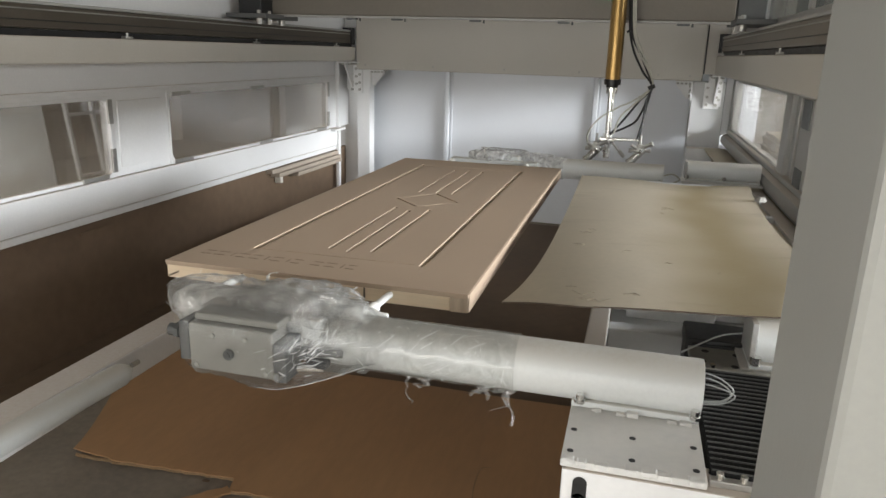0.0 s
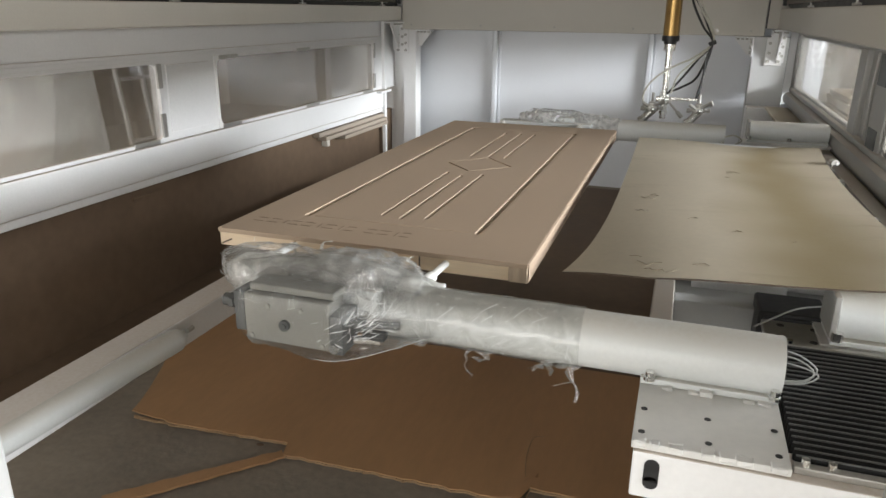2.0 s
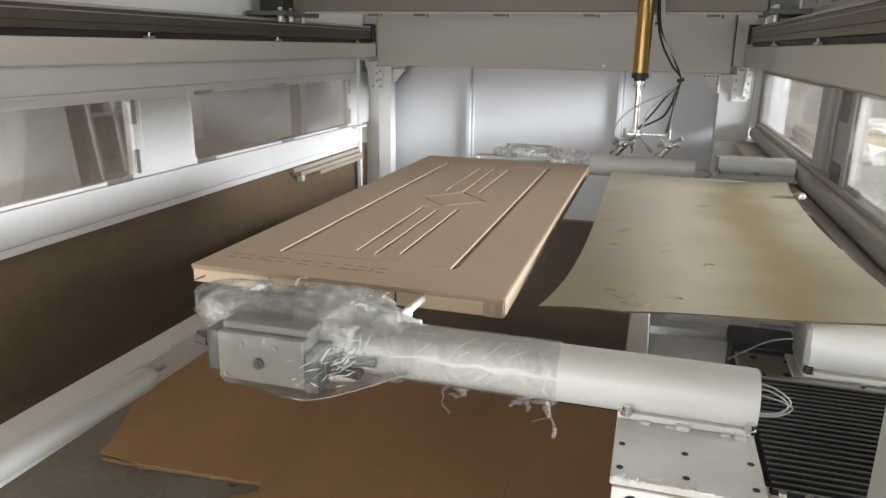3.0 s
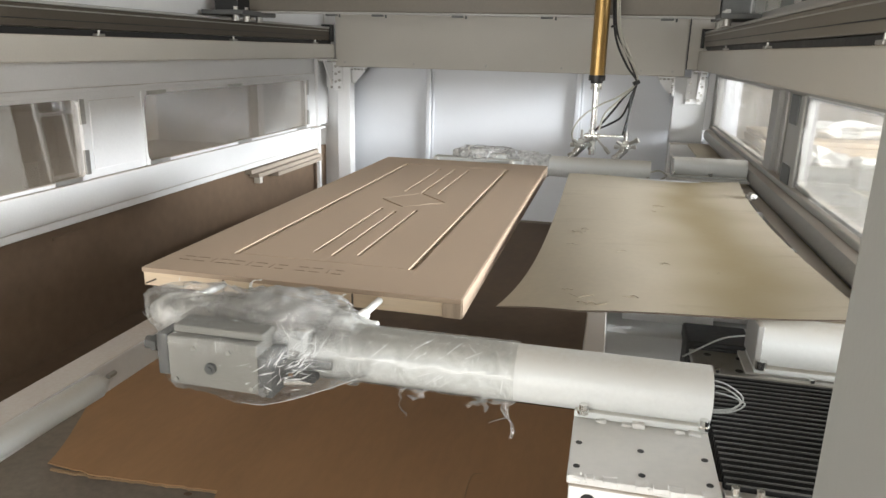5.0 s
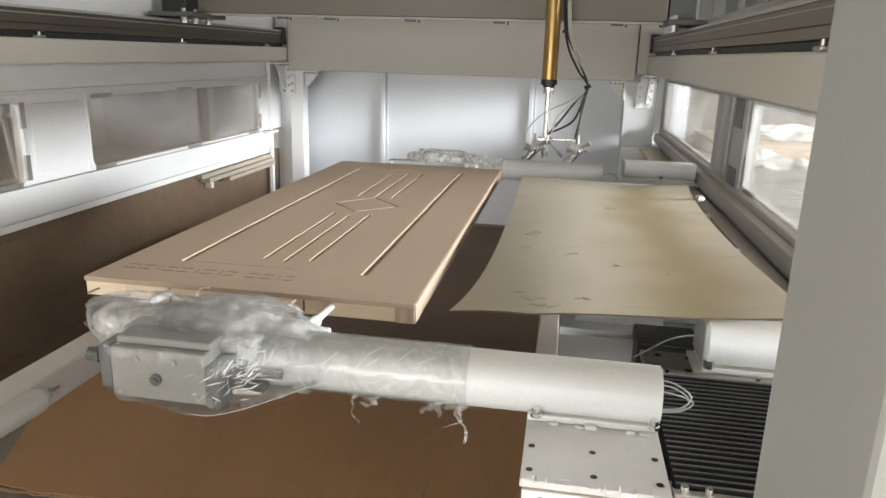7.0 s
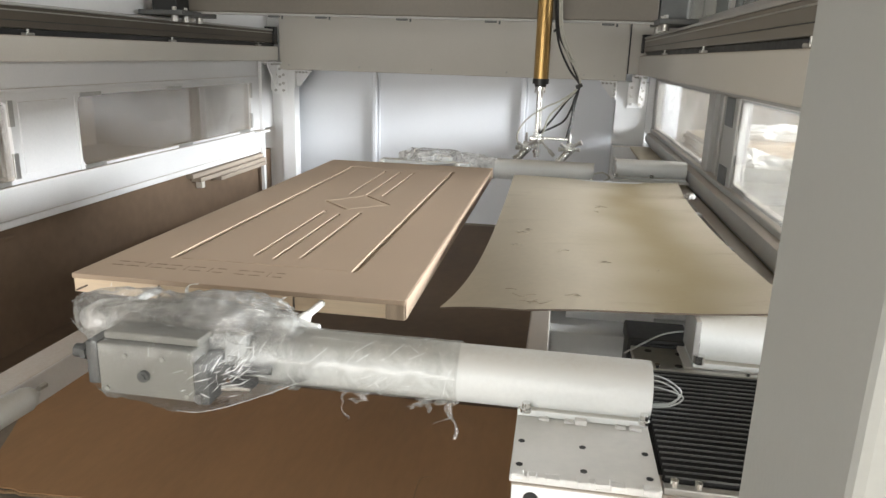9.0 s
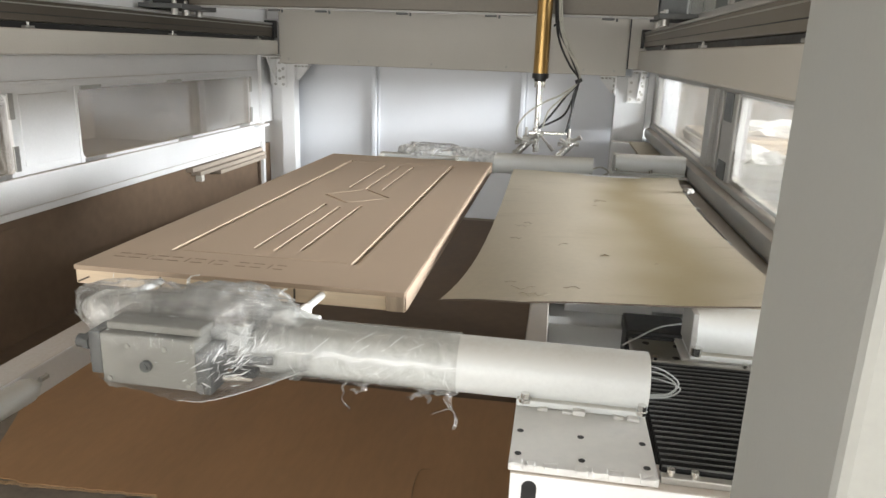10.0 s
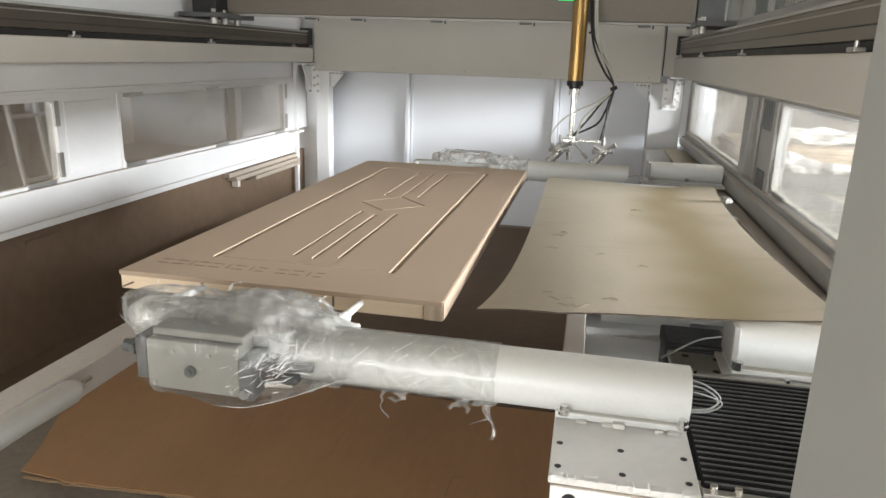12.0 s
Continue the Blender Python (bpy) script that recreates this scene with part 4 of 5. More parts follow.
for k in range(8):
    x0 = 0.02 + 0.021 * k + rnd.uniform(-0.006, 0.006)
    if k in (1, 4, 5):
        continue
    b = bmesh.new()
    bx(b, x0, x0 + rnd.uniform(0.012, 0.02), 1.162 + rnd.uniform(0, 0.006), 1.176, 0.860, 0.864 + rnd.uniform(0, 0.005), 0.0015)
    for v in b.verts:
        v.co += Vector([rnd.uniform(-0.002, 0.002) for _ in range(3)])
    part("sealant_bead", b, PLATE, base)
part("side_rail", B(-0.02, 0.028, 1.302, 3.655, 0.78, 0.858, 0.003), GREY, base, "grey side rail")
part("side_rail", B(0.66, 0.72, 1.62, 3.9, 0.70, 0.83, 0.003), GREY, base, "grey side rail")
for y in (1.66, 2.02, 2.6, 3.2):
    part("cross_rail", B(0.029, 0.659, y, y + 0.05, 0.76, 0.838, 0.003), DIMWHITE, base)
part("tray", B(0.03, 0.655, 1.305, 3.65, 0.742, 0.752, 0.001), DIMWHITE, base, "steel drip tray")
part("pedestal", B(0.03, 0.70, 1.25, 4.05, 0.0, 0.741, 0.004), GREY, base, "grey pedestal")
part("front_leg", B(0.45, 0.60, 0.99, 1.25, 0.0, 0.764, 0.004), WHITE, base)
part("white_guard", B(0.07, 0.30, 1.86, 1.875, 0.80, 0.90, 0.002), WHITE, base)
# folding bellows between the plates
bel = thing("bellows", (0.33, 1.22, 0.80), "black folded bellows cover with fine ribs", "bellows cover")
bm = bmesh.new()
n = 23
prof = []
for i in range(2 * n + 1):
    prof.append((1.02 + 0.41 * i / (2 * n), 0.863 if i % 2 else 0.838))
for x0, x1 in ((0.214, 0.56),):
    a = [bm.verts.new((x0, y, z)) for y, z in prof]
    b = [bm.verts.new((x1, y, z)) for y, z in prof]
    c = [bm.verts.new((x0 - 0.006 + (0.006 if i % 2 else 0), y, 0.78)) for i, (y, z) in enumerate(prof)]
    d = [bm.verts.new((x1, y, 0.78)) for y, z in prof]
    for i in range(2 * n):
        bm.faces.new((a[i], a[i + 1], b[i + 1], b[i]))
        bm.faces.new((c[i], c[i + 1], a[i + 1], a[i]))
        bm.faces.new((b[i], b[i + 1], d[i + 1], d[i]))
part("folds", bm, BELLOWS, bel)
# thin strip along the top of each fold, lighter than the cloth
for i in range(n):
    yr = prof[2 * i + 1][0]
    b = bmesh.new()
    bx(b, 0.2145, 0.56, yr - 0.0011, yr + 0.0011, 0.8608, 0.8638, 0.0004)
    part("fold_edge", b, FOLDEDGE, bel, "thin grey fold edge")
part("end_strip", B(0.21, 0.56, 1.004, 1.020, 0.846, 0.858, 0.002), STEEL, bel, "steel end strip")
part("end_strip", B(0.235, 0.56, 1.432, 1.448, 0.846, 0.862, 0.002), STEEL, bel, "steel end strip")
for x, y in ((0.225, 1.012), (0.252, 1.44), (0.43, 1.44), (0.26, 1.012)):
    b = bmesh.new()
    rod(b, (x, y, 0.858), (x, y, 0.869), 0.006, seg=10)
    part("screw", b, CHROME, bel)
bracket = thing("motor_bracket", (0.28, 1.5, 0.84), "drilled grey steel motor bracket", "motor bracket")
part("plate", B(0.21, 0.345, 1.452, 1.565, 0.842, 0.856, 0.002), STEEL, bracket)
for x, y in ((0.235, 1.48), (0.30, 1.47), (0.31, 1.535), (0.245, 1.54)):
    b = bmesh.new()
    rod(b, (x, y, 0.8558), (x, y, 0.8567), 0.008, seg=14)
    part("hole", b, BLACK, bracket)
motor = thing("drive_motor", (0.28, 1.64, 0.76), "black drive motor block behind the bellows", "motor")
part("body", B(0.205, 0.345, 1.575, 1.70, 0.762, 0.868, 0.006), BLACK, motor)
part("front_cap", B(0.215, 0.335, 1.567, 1.574, 0.775, 0.86, 0.003), BLACK, motor)


def cable(name, pts, r, mat, label):
    return solid(name, hose(bmesh.new(), pts, r), mat, label, "cable", group="cables", smooth=True)


for k, dz in enumerate((0.0, 0.009, -0.012)):
    cable("air_hose", [(0.17, 1.235, 0.925 + dz), (0.225, 1.23, 0.926 + dz), (0.258 + 0.004 * k, 1.226, 0.908 + dz * 0.5), (0.245, 1.222, 0.888 + dz * 0.3), (0.20, 1.22, 0.882 + dz * 0.3)], 0.0014, HOSE_GREY, "thin grey air hose looping out of the tube")
cable("motor_cable", [(0.19, 1.50, 0.862), (0.23, 1.545, 0.868), (0.28, 1.575, 0.885), (0.345, 1.60, 0.89)], 0.002, HOSE_GREY, "grey cable running to the drive motor")
cable("air_hose", [(0.19, 3.73, 0.90), (0.25, 3.74, 0.915), (0.29, 3.75, 0.89), (0.26, 3.77, 0.865)], 0.004, HOSE_CLEAR, "thin grey air hose looping out of the tube")
solid("clamp_strip", B(0.21, 0.50, 3.6, 3.62, 0.861, 0.868, 0.002), STEEL, "steel strip behind the sheet", "strip")

# ---- curved hardboard sheet ----
sheet = thing("hardboard_sheet", (0.2, 2.4, 0.9), "stained tan hardboard sheet, sagging at its edges", "board")


def sheet_point(u, v):
    x0 = -0.158 - 0.066 * math.exp(-v / 0.10) - 0.015 * v + 0.006 * math.sin(math.pi * v)
    x1 = 0.535 + 0.017 * v - 0.17 * v * (1 - v)
    x = x0 + (x1 - x0) * u
    y0 = 1.552 - 0.07 * min(1, u / 0.25)
    y = y0 + (3.285 - 0.03 * u - y0) * v
    z = 0.962 + 0.012 * math.sin(math.pi * u) * math.sin(math.pi * v) - 0.055 * (1 - u) ** 3 * (1 - v) ** 5 + 0.02 * u * (1 - v)
    z += 0.006 * math.sin(5.0 * u + 1.0) * (1 - 0.4 * v) - 0.014 * v * (1 - u * 0.3)
    z += 0.012 * max(0, (u - 0.5) / 0.5) ** 2 * (1 - 0.3 * v)
    return x, y, z


bm = bmesh.new()
nu, nv = 40, 60
top = [[bm.verts.new(sheet_point(i / nu, j / nv)) for i in range(nu + 1)] for j in range(nv + 1)]
bot = [[bm.verts.new(Vector(sheet_point(i / nu, j / nv)) - Vector((0, 0, 0.004))) for i in range(nu + 1)] for j in range(nv + 1)]
for j in range(nv):
    for i in range(nu):
        bm.faces.new((top[j][i], top[j][i + 1], top[j + 1][i + 1], top[j + 1][i]))
        bm.faces.new((bot[j][i], bot[j + 1][i], bot[j + 1][i + 1], bot[j][i + 1]))
for j in range(nv):
    bm.faces.new((top[j][0], top[j + 1][0], bot[j + 1][0], bot[j][0]))
    bm.faces.new((top[j][nu], bot[j][nu], bot[j + 1][nu], top[j + 1][nu]))
for i in range(nu):
    bm.faces.new((top[0][i], bot[0][i], bot[0][i + 1], top[0][i + 1]))
    bm.faces.new((top[nv][i], top[nv][i + 1], bot[nv][i + 1], bot[nv][i]))
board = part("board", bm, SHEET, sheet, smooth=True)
board.data.materials.append(DARKTEXT)
for p in board.data.polygons:
    if p.normal.y < -0.6:
        p.material_index = 1
rnd = random.Random(12)
for px, py, w in ((0.215, 2.625, 0.05), (0.20, 2.60, 0.02), (0.19, 2.52, 0.015), (-0.09, 2.16, 0.05), (-0.07, 2.20, 0.03), (-0.02, 1.635, 0.06), (0.0, 1.61, 0.04), (0.03, 1.60, 0.05), (-0.06, 1.67, 0.03), (0.06, 1.98, 0.03), (0.10, 1.645, 0.04), (0.33, 1.85, 0.008), (0.19, 1.9, 0.02), (-0.10, 2.02, 0.04)):
    b = bmesh.new()
    u, v = (px + 0.2) / 0.8, (py - 1.56) / 1.74
    pts = []
    for k in range(5):
        q = sheet_point(u + (k / 4 - 0.5) * w / 0.8, v + rnd.uniform(-0.006, 0.006))
        pts.append((q[0], q[1], q[2] + 0.0008))
    hose(b, pts, 0.0007, 5, 4)
    part("scuff", b, SHEET_EDGE, sheet, "dark scuff mark")
for y in (2.04, 2.62, 3.22):
    solid("bearer_block", B(0.10, 0.50, y + 0.001, y + 0.04, 0.839, 0.951, 0.003), DIMWHITE, "pale painted bearer under the hardboard sheet", "bearer", group="sheet bearers")
b = crumple(bmesh.new(), (0.535, 2.86, 0.972), (0.016, 0.028, 0.007), 0.012, 30, 21, 3)
solid("paper_scrap", b, WHITE_DIMMED, "white paper scrap at the edge of the sheet", "paper scrap")

# ---- floor things ----
def cb_edge(x):
    w = 0.008 * noise.noise(Vector((x * 22, 0, 0))) + 0.005 * noise.noise(Vector((x * 70, 4, 0)))
    if x < -1.19:
        return 1.858 + 0.075 * max(0, x + 1.7) + w
    if x < -0.34:
        return 1.828 + 0.03 * (x + 1.19) + w
    return 1.93 + 0.03 * (x + 0.3) + w


card = thing("cardboard_sheet", (-0.9, 2.4, 0.0), "torn brown cardboard sheet lying under the support arm", "cardboard sheet")
bm = bmesh.new()
nx, ny = 90, 30
vt, vb = [], []
for j in range(ny + 1):
    v = j / ny
    rt, rb = [], []
    for i in range(nx + 1):
        u = i / nx
        x = -1.845 - 0.46 * v ** 1.2 + (1.865 + 0.46 * v ** 1.2 - 0.06 * v) * u
        y0 = cb_edge(x)
        y = y0 + (2.80 - y0) * v
        z = 0.012 + 0.006 * noise.noise(Vector((x * 2, y * 2, 0))) + 0.02 * max(0, 1 - u * 9) * (1 - v)
        if -0.42 < x < -0.30 and v < 0.5:
            z += 0.012 * (1 - abs(x + 0.36) / 0.06) * (1 - 2 * v)
        rt.append(bm.verts.new((x, y, z + 0.004)))
        rb.append(bm.verts.new((x, y, z)))
    vt.append(rt)
    vb.append(rb)
for j in range(ny):
    for i in range(nx):
        bm.faces.new((vt[j][i], vt[j][i + 1], vt[j + 1][i + 1], vt[j + 1][i]))
        bm.faces.new((vb[j][i], vb[j + 1][i], vb[j + 1][i + 1], vb[j][i + 1]))
for i in range(nx):
    bm.faces.new((vt[0][i], vb[0][i], vb[0][i + 1], vt[0][i + 1]))
for j in range(ny):
    bm.faces.new((vt[j][0], vt[j + 1][0], vb[j + 1][0], vb[j][0]))
part("board", bm, CARD, card, smooth=True)
bm = bmesh.new()
rings = []
for i in range(161):
    x = -1.84 + 1.855 * i / 160
    y = cb_edge(x)
    w = 0.001 + 0.005 * abs(noise.noise(Vector((x * 40, 3, 0))))
    h = 0.010 + 0.003 * noise.noise(Vector((x * 30, 7, 0)))
    rings.append([bm.verts.new((x, y - w, 0.004)), bm.verts.new((x, y + 0.006, 0.004)), bm.verts.new((x, y + 0.006, h + 0.004)), bm.verts.new((x, y - w, h))])
for p, q in zip(rings, rings[1:]):
    for k in range(4):
        bm.faces.new((p[k], p[(k + 1) % 4], q[(k + 1) % 4], q[k]))
part("torn_edge", bm, CARDEDGE, card, "ragged torn edge")
bm = bmesh.new()
hose(bm, [(-0.345, 1.84, 0.015), (-0.352, 1.94, 0.022), (-0.378, 2.08, 0.021), (-0.38, 2.21, 0.017), (-0.345, 2.235, 0.016)], 0.002, 5, 6)
part("crease", bm, CARDEDGE, card, "torn crease")
bm = bmesh.new()
n = 26
rt = []
for i in range(n + 1):
    t = i / n
    c = Vector((-1.585 + 0.40 * t, 1.425 + 0.41 * t, 0.006))
    w = 0.030 * (1 - 0.3 * t) + 0.008 * noise.noise(Vector((t * 14, 2, 0)))
    s = Vector((0.716, -0.698, 0))
    rt.append([bm.verts.new(c - s * w), bm.verts.new(c + s * w), bm.verts.new(c + s * w + Vector((0, 0, 0.008))), bm.verts.new(c - s * w + Vector((0, 0, 0.008)))])
for a, b in zip(rt, rt[1:]):
    for k in range(4):
        bm.faces.new((a[k], a[(k + 1) % 4], b[(k + 1) % 4], b[k]))
bm.faces.new(rt[0])
bm.faces.new(rt[-1][::-1])
solid("cardboard_strip", bm, CARD, "torn narrow cardboard strip on the concrete floor", "cardboard strip")
for x, y, r in ((-1.035, 1.579, 0.022), (-0.83, 1.53, 0.016), (-1.30, 2.0 - 0.13, 0.012)):
    b = ball(bmesh.new(), (x, y, 0.001), r, (1.3, 0.8, 0.08))
    solid("floor_stain", b, BROWN, "small dark blotch of dried paint on the floor", "stain", group="floor stains")

# long low beam with the round tube beside it
lb = thing("low_beam", (-1.56, 2.0, 0.0), "white square beam with tan dust and a round tube", "low beam")
part("square_beam", B(-1.605, -1.495, 0.55, 4.6, 0.40, 0.50, 0.006), WHITE, lb, "dusty square beam")
bm = bmesh.new()
rod(bm, (-1.531, 0.55, 0.462), (-1.468, 1.70, 0.462), 0.038, seg=32)
part("round_tube", bm, TUBE, lb, "white round tube", True)
bm = bmesh.new()
rod(bm, (-1.468, 1.70, 0.462), (-1.467, 1.72, 0.462), 0.034, 0.03, seg=24)
rod(bm, (-1.467, 1.72, 0.462), (-1.467, 1.745, 0.462), 0.014, seg=8)
part("end_cap", bm, TUBE, lb, "scuffed end cap", True)
part("bolt", rod(bmesh.new(), (-1.445, 1.73, 0.485), (-1.445, 1.76, 0.485), 0.009, seg=6), STEEL, lb)
for y in (0.75, 2.9, 4.4):
    part("leg", B(-1.59, -1.51, y, y + 0.08, 0.0, 0.399, 0.004), WHITE, lb)

# ---- gantry and spray head ----
GY = 4.35
gan = thing("gantry", (-0.9, GY, 1.64), "grey-brown gantry beam on two rail carriages", "gantry")
part("beam", B(-2.32, 0.52, GY, GY + 0.16, 1.69, 1.86, 0.006), BEAMGREY, gan, "grey-brown cross beam")
part("beam_lip", B(-2.32, 0.52, GY - 0.004, GY + 0.03, 1.675, 1.689, 0.003), GREY, gan)
for x in (-1.75, -1.45, -0.95, -0.42, 0.25):
    b = bmesh.new()
    bx(b, x - 0.035, x + 0.035, GY - 0.012, GY + 0.02, 1.664, 1.676, 0.003)
    rod(b, (x + 0.05, GY + 0.01, 1.675), (x + 0.05, GY + 0.01, 1.657), 0.006, seg=8)
    part("cable_clip", b, DARKALU, gan)
for x0, x1, z in ((-2.50, -2.22, 1.655), (0.50, 0.70, 1.668)):
    part("carriage", B(x0, x1, GY - 0.24, GY + 0.2, z, z + 0.028, 0.004), DARKALU, gan, "dark carriage plate")
    for dy in (-0.18, -0.05, 0.12):
        b = bmesh.new()
        xc = (x0 + x1) / 2 + (0.06 if x0 < -1 else -0.06)
        rod(b, (xc, GY + dy, z - 0.035), (xc, GY + dy, z), 0.022, seg=16)
        part("roller", b, STEEL, gan, smooth=True)
        part("roller_nut", rod(bmesh.new(), (xc, GY + dy, z + 0.028), (xc, GY + dy, z + 0.05), 0.014, seg=6), STEEL, gan)
part("carriage_motor", B(-2.46, -2.30, GY - 0.15, GY + 0.0, 1.684, 1.80, 0.006), BLACK, gan)
part("cable_carrier", B(0.53, 0.68, GY + 0.02, GY + 0.24, 1.70, 1.92, 0.006), DARKALU, gan, "dark green-grey cable carrier")
part("signal_lens", B(-0.24, -0.15, GY - 0.008, GY - 0.001, 1.80, 1.825, 0.002), GREEN, gan, "green signal strip")

GX = -0.108
head = thing("spray_head", (GX, GY - 0.07, 0.93), "bronze lift column with chrome rod and two spray guns", "spray head")
bm = bmesh.new()
rod(bm, (GX, GY - 0.07, 1.36), (GX, GY - 0.07, 2.3), 0.043, seg=40)
part("column", bm, BRONZE, head, "bronze anodised lift column", True)
for k in range(4):
    a = math.pi / 4 + k * math.pi / 2
    part("column_rib", rod(bmesh.new(), (GX + 0.043 * math.cos(a), GY - 0.07 + 0.043 * math.sin(a), 1.361), (GX + 0.043 * math.cos(a), GY - 0.07 + 0.043 * math.sin(a), 2.29), 0.005, seg=8), BRONZE, head)
bm = bmesh.new()
rod(bm, (GX, GY - 0.07, 1.33), (GX, GY - 0.07, 1.359), 0.047, seg=32)
rod(bm, (GX, GY - 0.07, 1.315), (GX, GY - 0.07, 1.33), 0.034, seg=32)
part("column_foot", bm, BLACK, head, "black end ring", True)
HY = GY - 0.07
bm = bmesh.new()
rod(bm, (GX, HY, 1.04), (GX, HY, 1.315), 0.018, seg=28)
rod(bm, (GX, HY, 1.293), (GX, HY, 1.314), 0.031, seg=28)
part("rod", bm, CHROME, head, "chrome rod", True)
for dx in (-0.026, 0.026):
    part("flange_bolt", rod(bmesh.new(), (GX + dx, HY - 0.012, 1.28), (GX + dx, HY - 0.012, 1.295), 0.006, seg=6), STEEL, head)
bm = bmesh.new()
rod(bm, (GX, HY, 0.985), (GX, HY, 1.05), 0.027, seg=24)
rod(bm, (GX, HY, 0.905), (GX, HY, 0.985), 0.019, seg=24)
rod(bm, (GX, HY, 0.935), (GX, HY, 0.948), 0.024, seg=24)
bx(bm, GX - 0.045, GX + 0.04, HY - 0.03, HY + 0.03, 1.0, 1.028, 0.005)
part("manifold", bm, CHROME, head, "chrome clamp block on the rod", True)
part("cross_bar", bx(bmesh.new(), GX - 0.03, GX + 0.19, HY - 0.008, HY + 0.008, 1.012, 1.026, 0.003), CHROME, head, "slim cross bar")
bm = bmesh.new()
rod(bm, (GX + 0.03, HY - 0.02, 1.0), (GX + 0.10, HY - 0.025, 0.925), 0.006, seg=10)
rod(bm, (GX + 0.075, HY - 0.024, 0.952), (GX + 0.105, HY - 0.026, 0.92), 0.011, seg=8)
part("link", bm, STEEL, head, "link to the outer spray gun")


def gun(x, y, z, dx):
    g = bmesh.new()
    a, d = Vector((x, y, z)), Vector((dx, -0.25, -0.85)).normalized()
    rod(g, a - d * 0.03, a + d * 0.07, 0.025, 0.021, seg=18)
    rod(g, a + d * 0.07, a + d * 0.088, 0.027, seg=18)
    rod(g, a + d * 0.088, a + d * 0.108, 0.017, 0.010, seg=14)
    body = part("spray_gun", g, CHROME, head, "chrome automatic spray gun", True)
    g = bmesh.new()
    rod(g, a + Vector((-0.05, 0, 0.01)), a + Vector((0.055, -0.01, 0.015)), 0.0085, seg=10)
    rod(g, a + Vector((-0.062, 0, 0.01)), a + Vector((-0.04, 0, 0.01)), 0.013, seg=8)
    rod(g, a + Vector((0.045, -0.01, 0.015)), a + Vector((0.062, -0.012, 0.016)), 0.012, seg=8)
    part("fitting", g, STEEL, body)
    g = bmesh.new()
    rod(g, a - d * 0.03, a - d * 0.055, 0.013, 0.010, seg=12)
    rod(g, a + Vector((0, -0.018, 0.0)), a + Vector((0.004, -0.05, 0.012)), 0.009, seg=10)
    ball(g, a + Vector((0.006, -0.052, 0.013)), 0.012)
    part("adjuster", g, CHROME, body, smooth=True)
    g = bmesh.new()
    rod(g, a + Vector((0.01, -0.02, 0.03)), a + Vector((0.06, -0.035, 0.055)), 0.010, seg=10)
    rod(g, a + Vector((0.055, -0.034, 0.052)), a + Vector((0.07, -0.038, 0.06)), 0.015, seg=8)
    rod(g, a + Vector((-0.01, -0.02, 0.02)), a + Vector((-0.05, -0.03, 0.045)), 0.009, seg=10)
    bx(g, a.x - 0.024, a.x + 0.024, a.y - 0.03, a.y + 0.01, a.z - 0.004, a.z + 0.03, 0.004)
    part("valve_block", g, STEEL, body, smooth=True)
    g = bmesh.new()
    bx(g, x - 0.018, x + 0.018, y - 0.022, y + 0.022, z + 0.028, z + 0.05, 0.004)
    rod(g, (x, y, z + 0.04), (x, y, z + 0.10), 0.008, seg=10)
    part("mount", g, STEEL, body)
    return body


gun(GX - 0.06, HY - 0.02, 0.95, -0.75)
gun(GX + 0.19, HY - 0.02, 0.95, -0.75)
KNOT = (0.114, HY, 1.325)
for mat, r, pts in (
        (BLACK, 0.0062, ((-0.066, HY, 1.9), (-0.054, HY, 1.79), (-0.036, HY, 1.63), (-0.005, HY, 1.52), (0.055, HY, 1.41), KNOT, (0.05, HY, 1.24), (-0.02, HY, 1.14), (-0.095, HY - 0.02, 1.045))),
        (BLACK, 0.0062, ((-0.056, HY + 0.01, 1.9), (-0.046, HY + 0.01, 1.79), (-0.026, HY + 0.01, 1.62), (0.03, HY + 0.01, 1.51), (0.085, HY + 0.01, 1.42), KNOT, (0.085, HY, 1.22), (0.045, HY, 1.13), (-0.02, HY, 1.085), (-0.09, HY - 0.02, 1.055))),
        (BLACK, 0.0058, ((-0.05, HY - 0.01, 1.9), (-0.04, HY - 0.01, 1.79), (-0.02, HY - 0.01, 1.62), (0.02, HY - 0.01, 1.53), (0.07, HY - 0.01, 1.43), KNOT, (0.088, HY - 0.01, 1.24), (0.085, HY - 0.01, 1.15), (0.062, HY - 0.02, 1.03))),
        (BLACK, 0.0055, ((-0.046, HY, 1.9), (-0.03, HY, 1.79), (-0.012, HY, 1.6), (0.05, HY, 1.48), (0.10, HY, 1.38), KNOT, (0.095, HY, 1.21), (0.08, HY, 1.10), (0.075, HY - 0.02, 0.99))),
        (HOSE_CLEAR, 0.0052, ((-0.04, HY - 0.02, 1.9), (-0.03, HY - 0.02, 1.79), (-0.012, HY - 0.02, 1.62), (0.035, HY - 0.02, 1.5), (0.09, HY - 0.02, 1.41), KNOT, (0.02, HY - 0.02, 1.245), (-0.07, HY - 0.03, 1.20), (-0.17, HY - 0.04, 1.13), (-0.222, HY - 0.04, 1.04), (-0.205, HY - 0.03, 0.95))),
        (HOSE_CLEAR, 0.0052, ((-0.032, HY - 0.02, 1.9), (-0.02, HY - 0.02, 1.79), (0.0, HY - 0.02, 1.62), (0.05, HY - 0.02, 1.5), (0.095, HY - 0.02, 1.41), KNOT, (0.03, HY - 0.02, 1.23), (-0.045, HY - 0.03, 1.15), (-0.075, HY - 0.03, 1.05)))):
    part("hose", hose(bmesh.new(), pts, r), mat, head, "black spray hose" if mat is BLACK else "milky fluid hose", True)
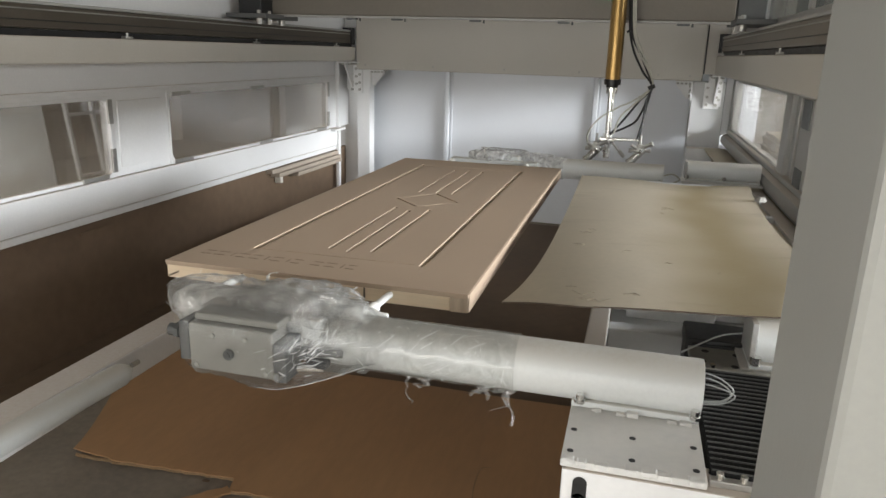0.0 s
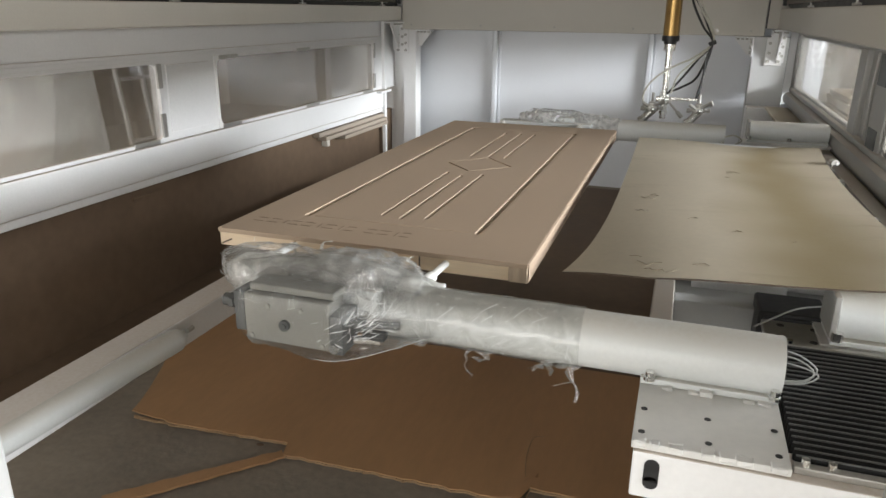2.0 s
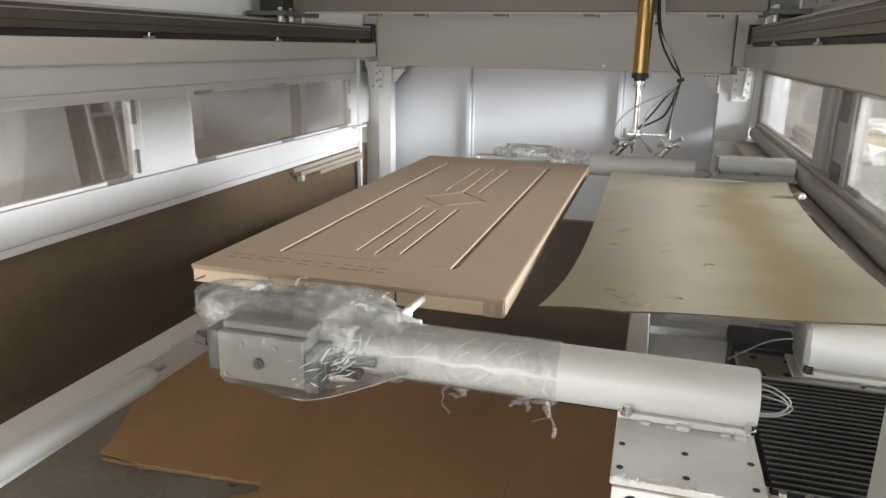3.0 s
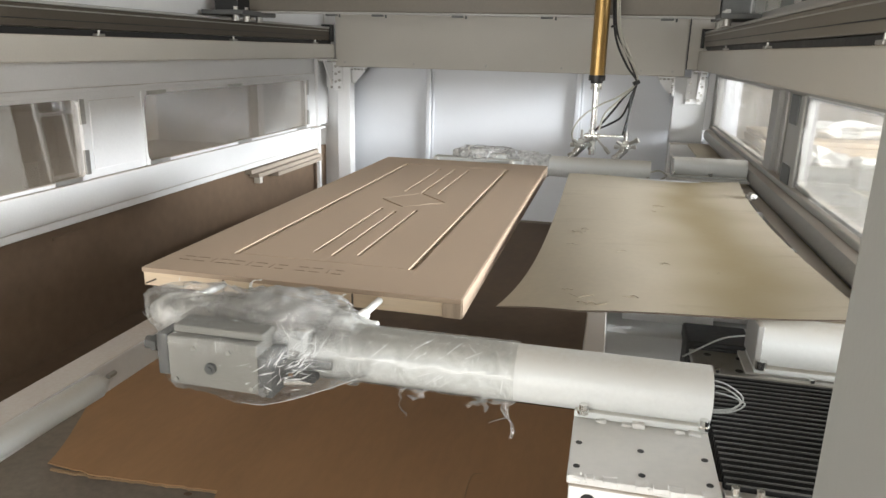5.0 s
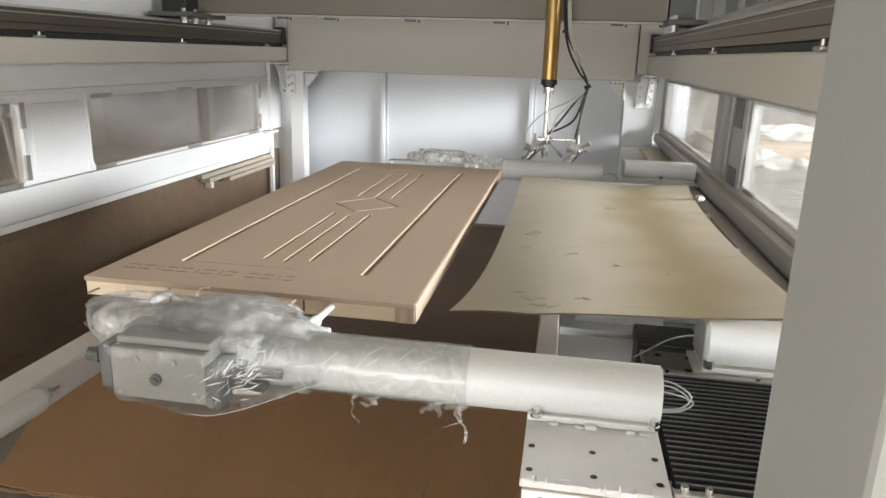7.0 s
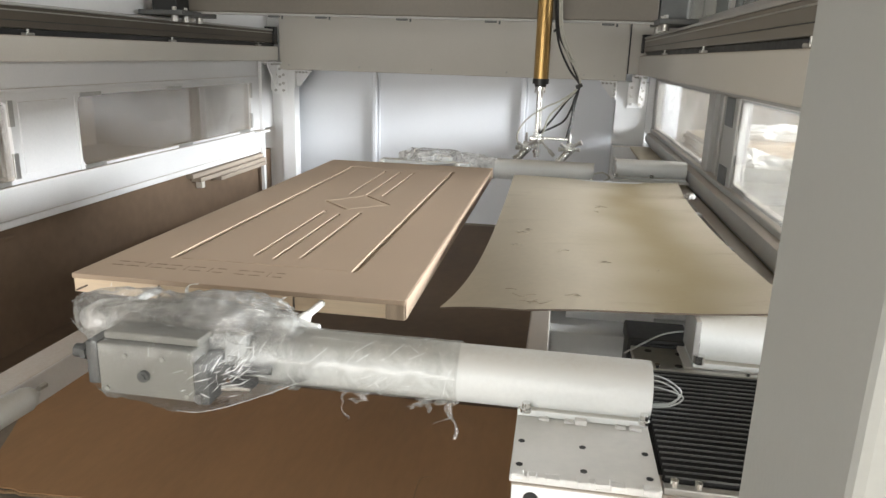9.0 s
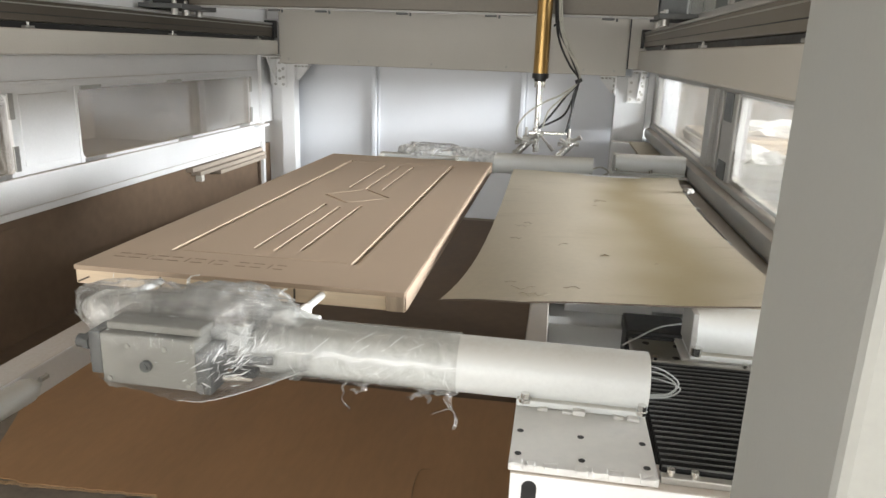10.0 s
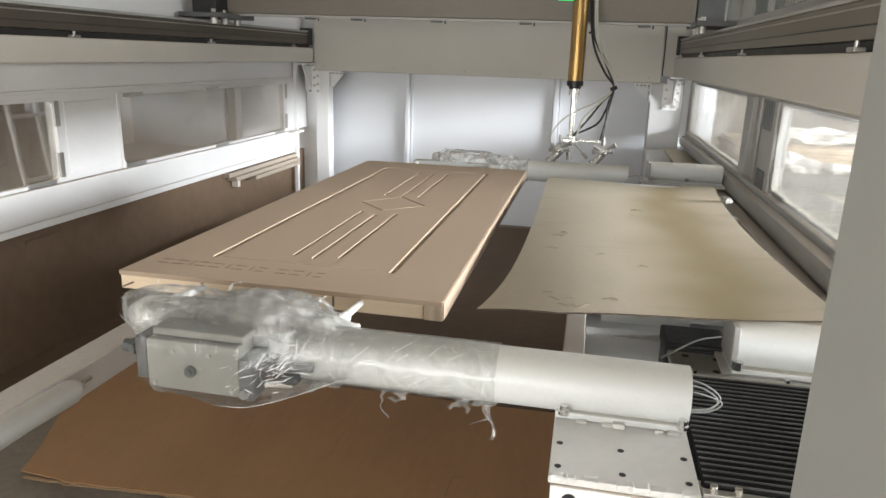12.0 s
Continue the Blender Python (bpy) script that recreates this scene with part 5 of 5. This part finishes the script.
for p0, p1, r in (((0.108, HY, 1.335), (0.117, HY, 1.315), 0.020), ((-0.034, HY, 1.64), (-0.028, HY, 1.63), 0.026)):
    part("hose_tie", rod(bmesh.new(), p0, p1, r, seg=12), BLACK, head)

# ---- what shows through the windows ----
solid("pale_partition", bx(bmesh.new(), -0.03, 0.03, -3.2, 0, 0, 2.2, 0, pose(-3.05, 3.27, 0, 4.5, 0, -45)), PALE, "pale board standing outside the dusty window", "partition")
solid("pale_partition", B(-3.12, -3.06, 5.95, 7.6, 0, 2.0), PALE, "pale board standing outside the dusty window", "partition")
rack = thing("white_rack", (-2.8, 3.2, 0), "white leaning steel rack outside the window", "rack")
for y in (3.07, 3.255, 3.40):
    part("upright", bar(bmesh.new(), (-2.8, y + 0.14, 0.0), (-2.8, y - 0.06, 1.32), 0.018, 0.018), PALE, rack)
for z, y in ((0.785, 3.025), (1.115, 2.975)):
    part("crossbar", bar(bmesh.new(), (-2.8, y + 0.07, z), (-2.8, y + 0.39, z), 0.018, 0.018), PALE, rack)
solid("white_cabinet", B(0.45, 0.72, 5.86, 5.99, 0.0, 0.81, 0.006), WHITE, "small white cabinet in the booth's back corner", "cabinet")
table = thing("packing_table", (2.0, 3.6, 0), "white packing table outside the hazy window", "table")
part("tabletop", B(1.02, 3.4, 1.7, 5.45, 0.69, 0.75, 0.006), WHITE_DIMMED, table)
for x, y in ((1.1, 1.8), (3.3, 1.8), (1.1, 5.35), (3.3, 5.35)):
    part("leg", B(x - 0.04, x + 0.04, y - 0.04, y + 0.04, 0, 0.689, 0.004), WOOD, table)
bench = thing("work_bench", (2.3, 6.2, 0), "low bench behind the packing table", "bench")
part("benchtop", B(1.15, 3.6, 5.47, 7.6, 0.63, 0.70, 0.006), WHITE_DIMMED, bench)
for x, y in ((1.25, 5.57), (3.5, 5.57), (1.25, 7.5), (3.5, 7.5)):
    part("leg", B(x - 0.04, x + 0.04, y - 0.04, y + 0.04, 0, 0.629, 0.004), WOOD, bench)
for k, z in enumerate((0.701, 0.741, 0.781, 0.821)):
    solid("board", B(1.2 + 0.02 * (k % 2), 3.5 - 0.03 * k, 6.05 + 0.012 * k, 7.2, z, z + 0.037, 0.003), WOOD, "tan board in a stack on the low bench", "board", group="stacked boards")
for cx, cy, cz, radii, seed in ((1.52, 5.70, 0.765, (0.16, 0.13, 0.075), 31), (1.78, 5.68, 0.745, (0.14, 0.13, 0.055), 33), (1.30, 5.72, 0.745, (0.10, 0.12, 0.05), 35), (1.9, 6.6, 0.91, (0.5, 0.25, 0.05), 37)):
    solid("film_heap", crumple(bmesh.new(), (cx, cy, cz), radii, 0.09, 7, seed, 4), CRUMPLED, "heap of crumpled white film outside the window", "film heap", group="film heaps")
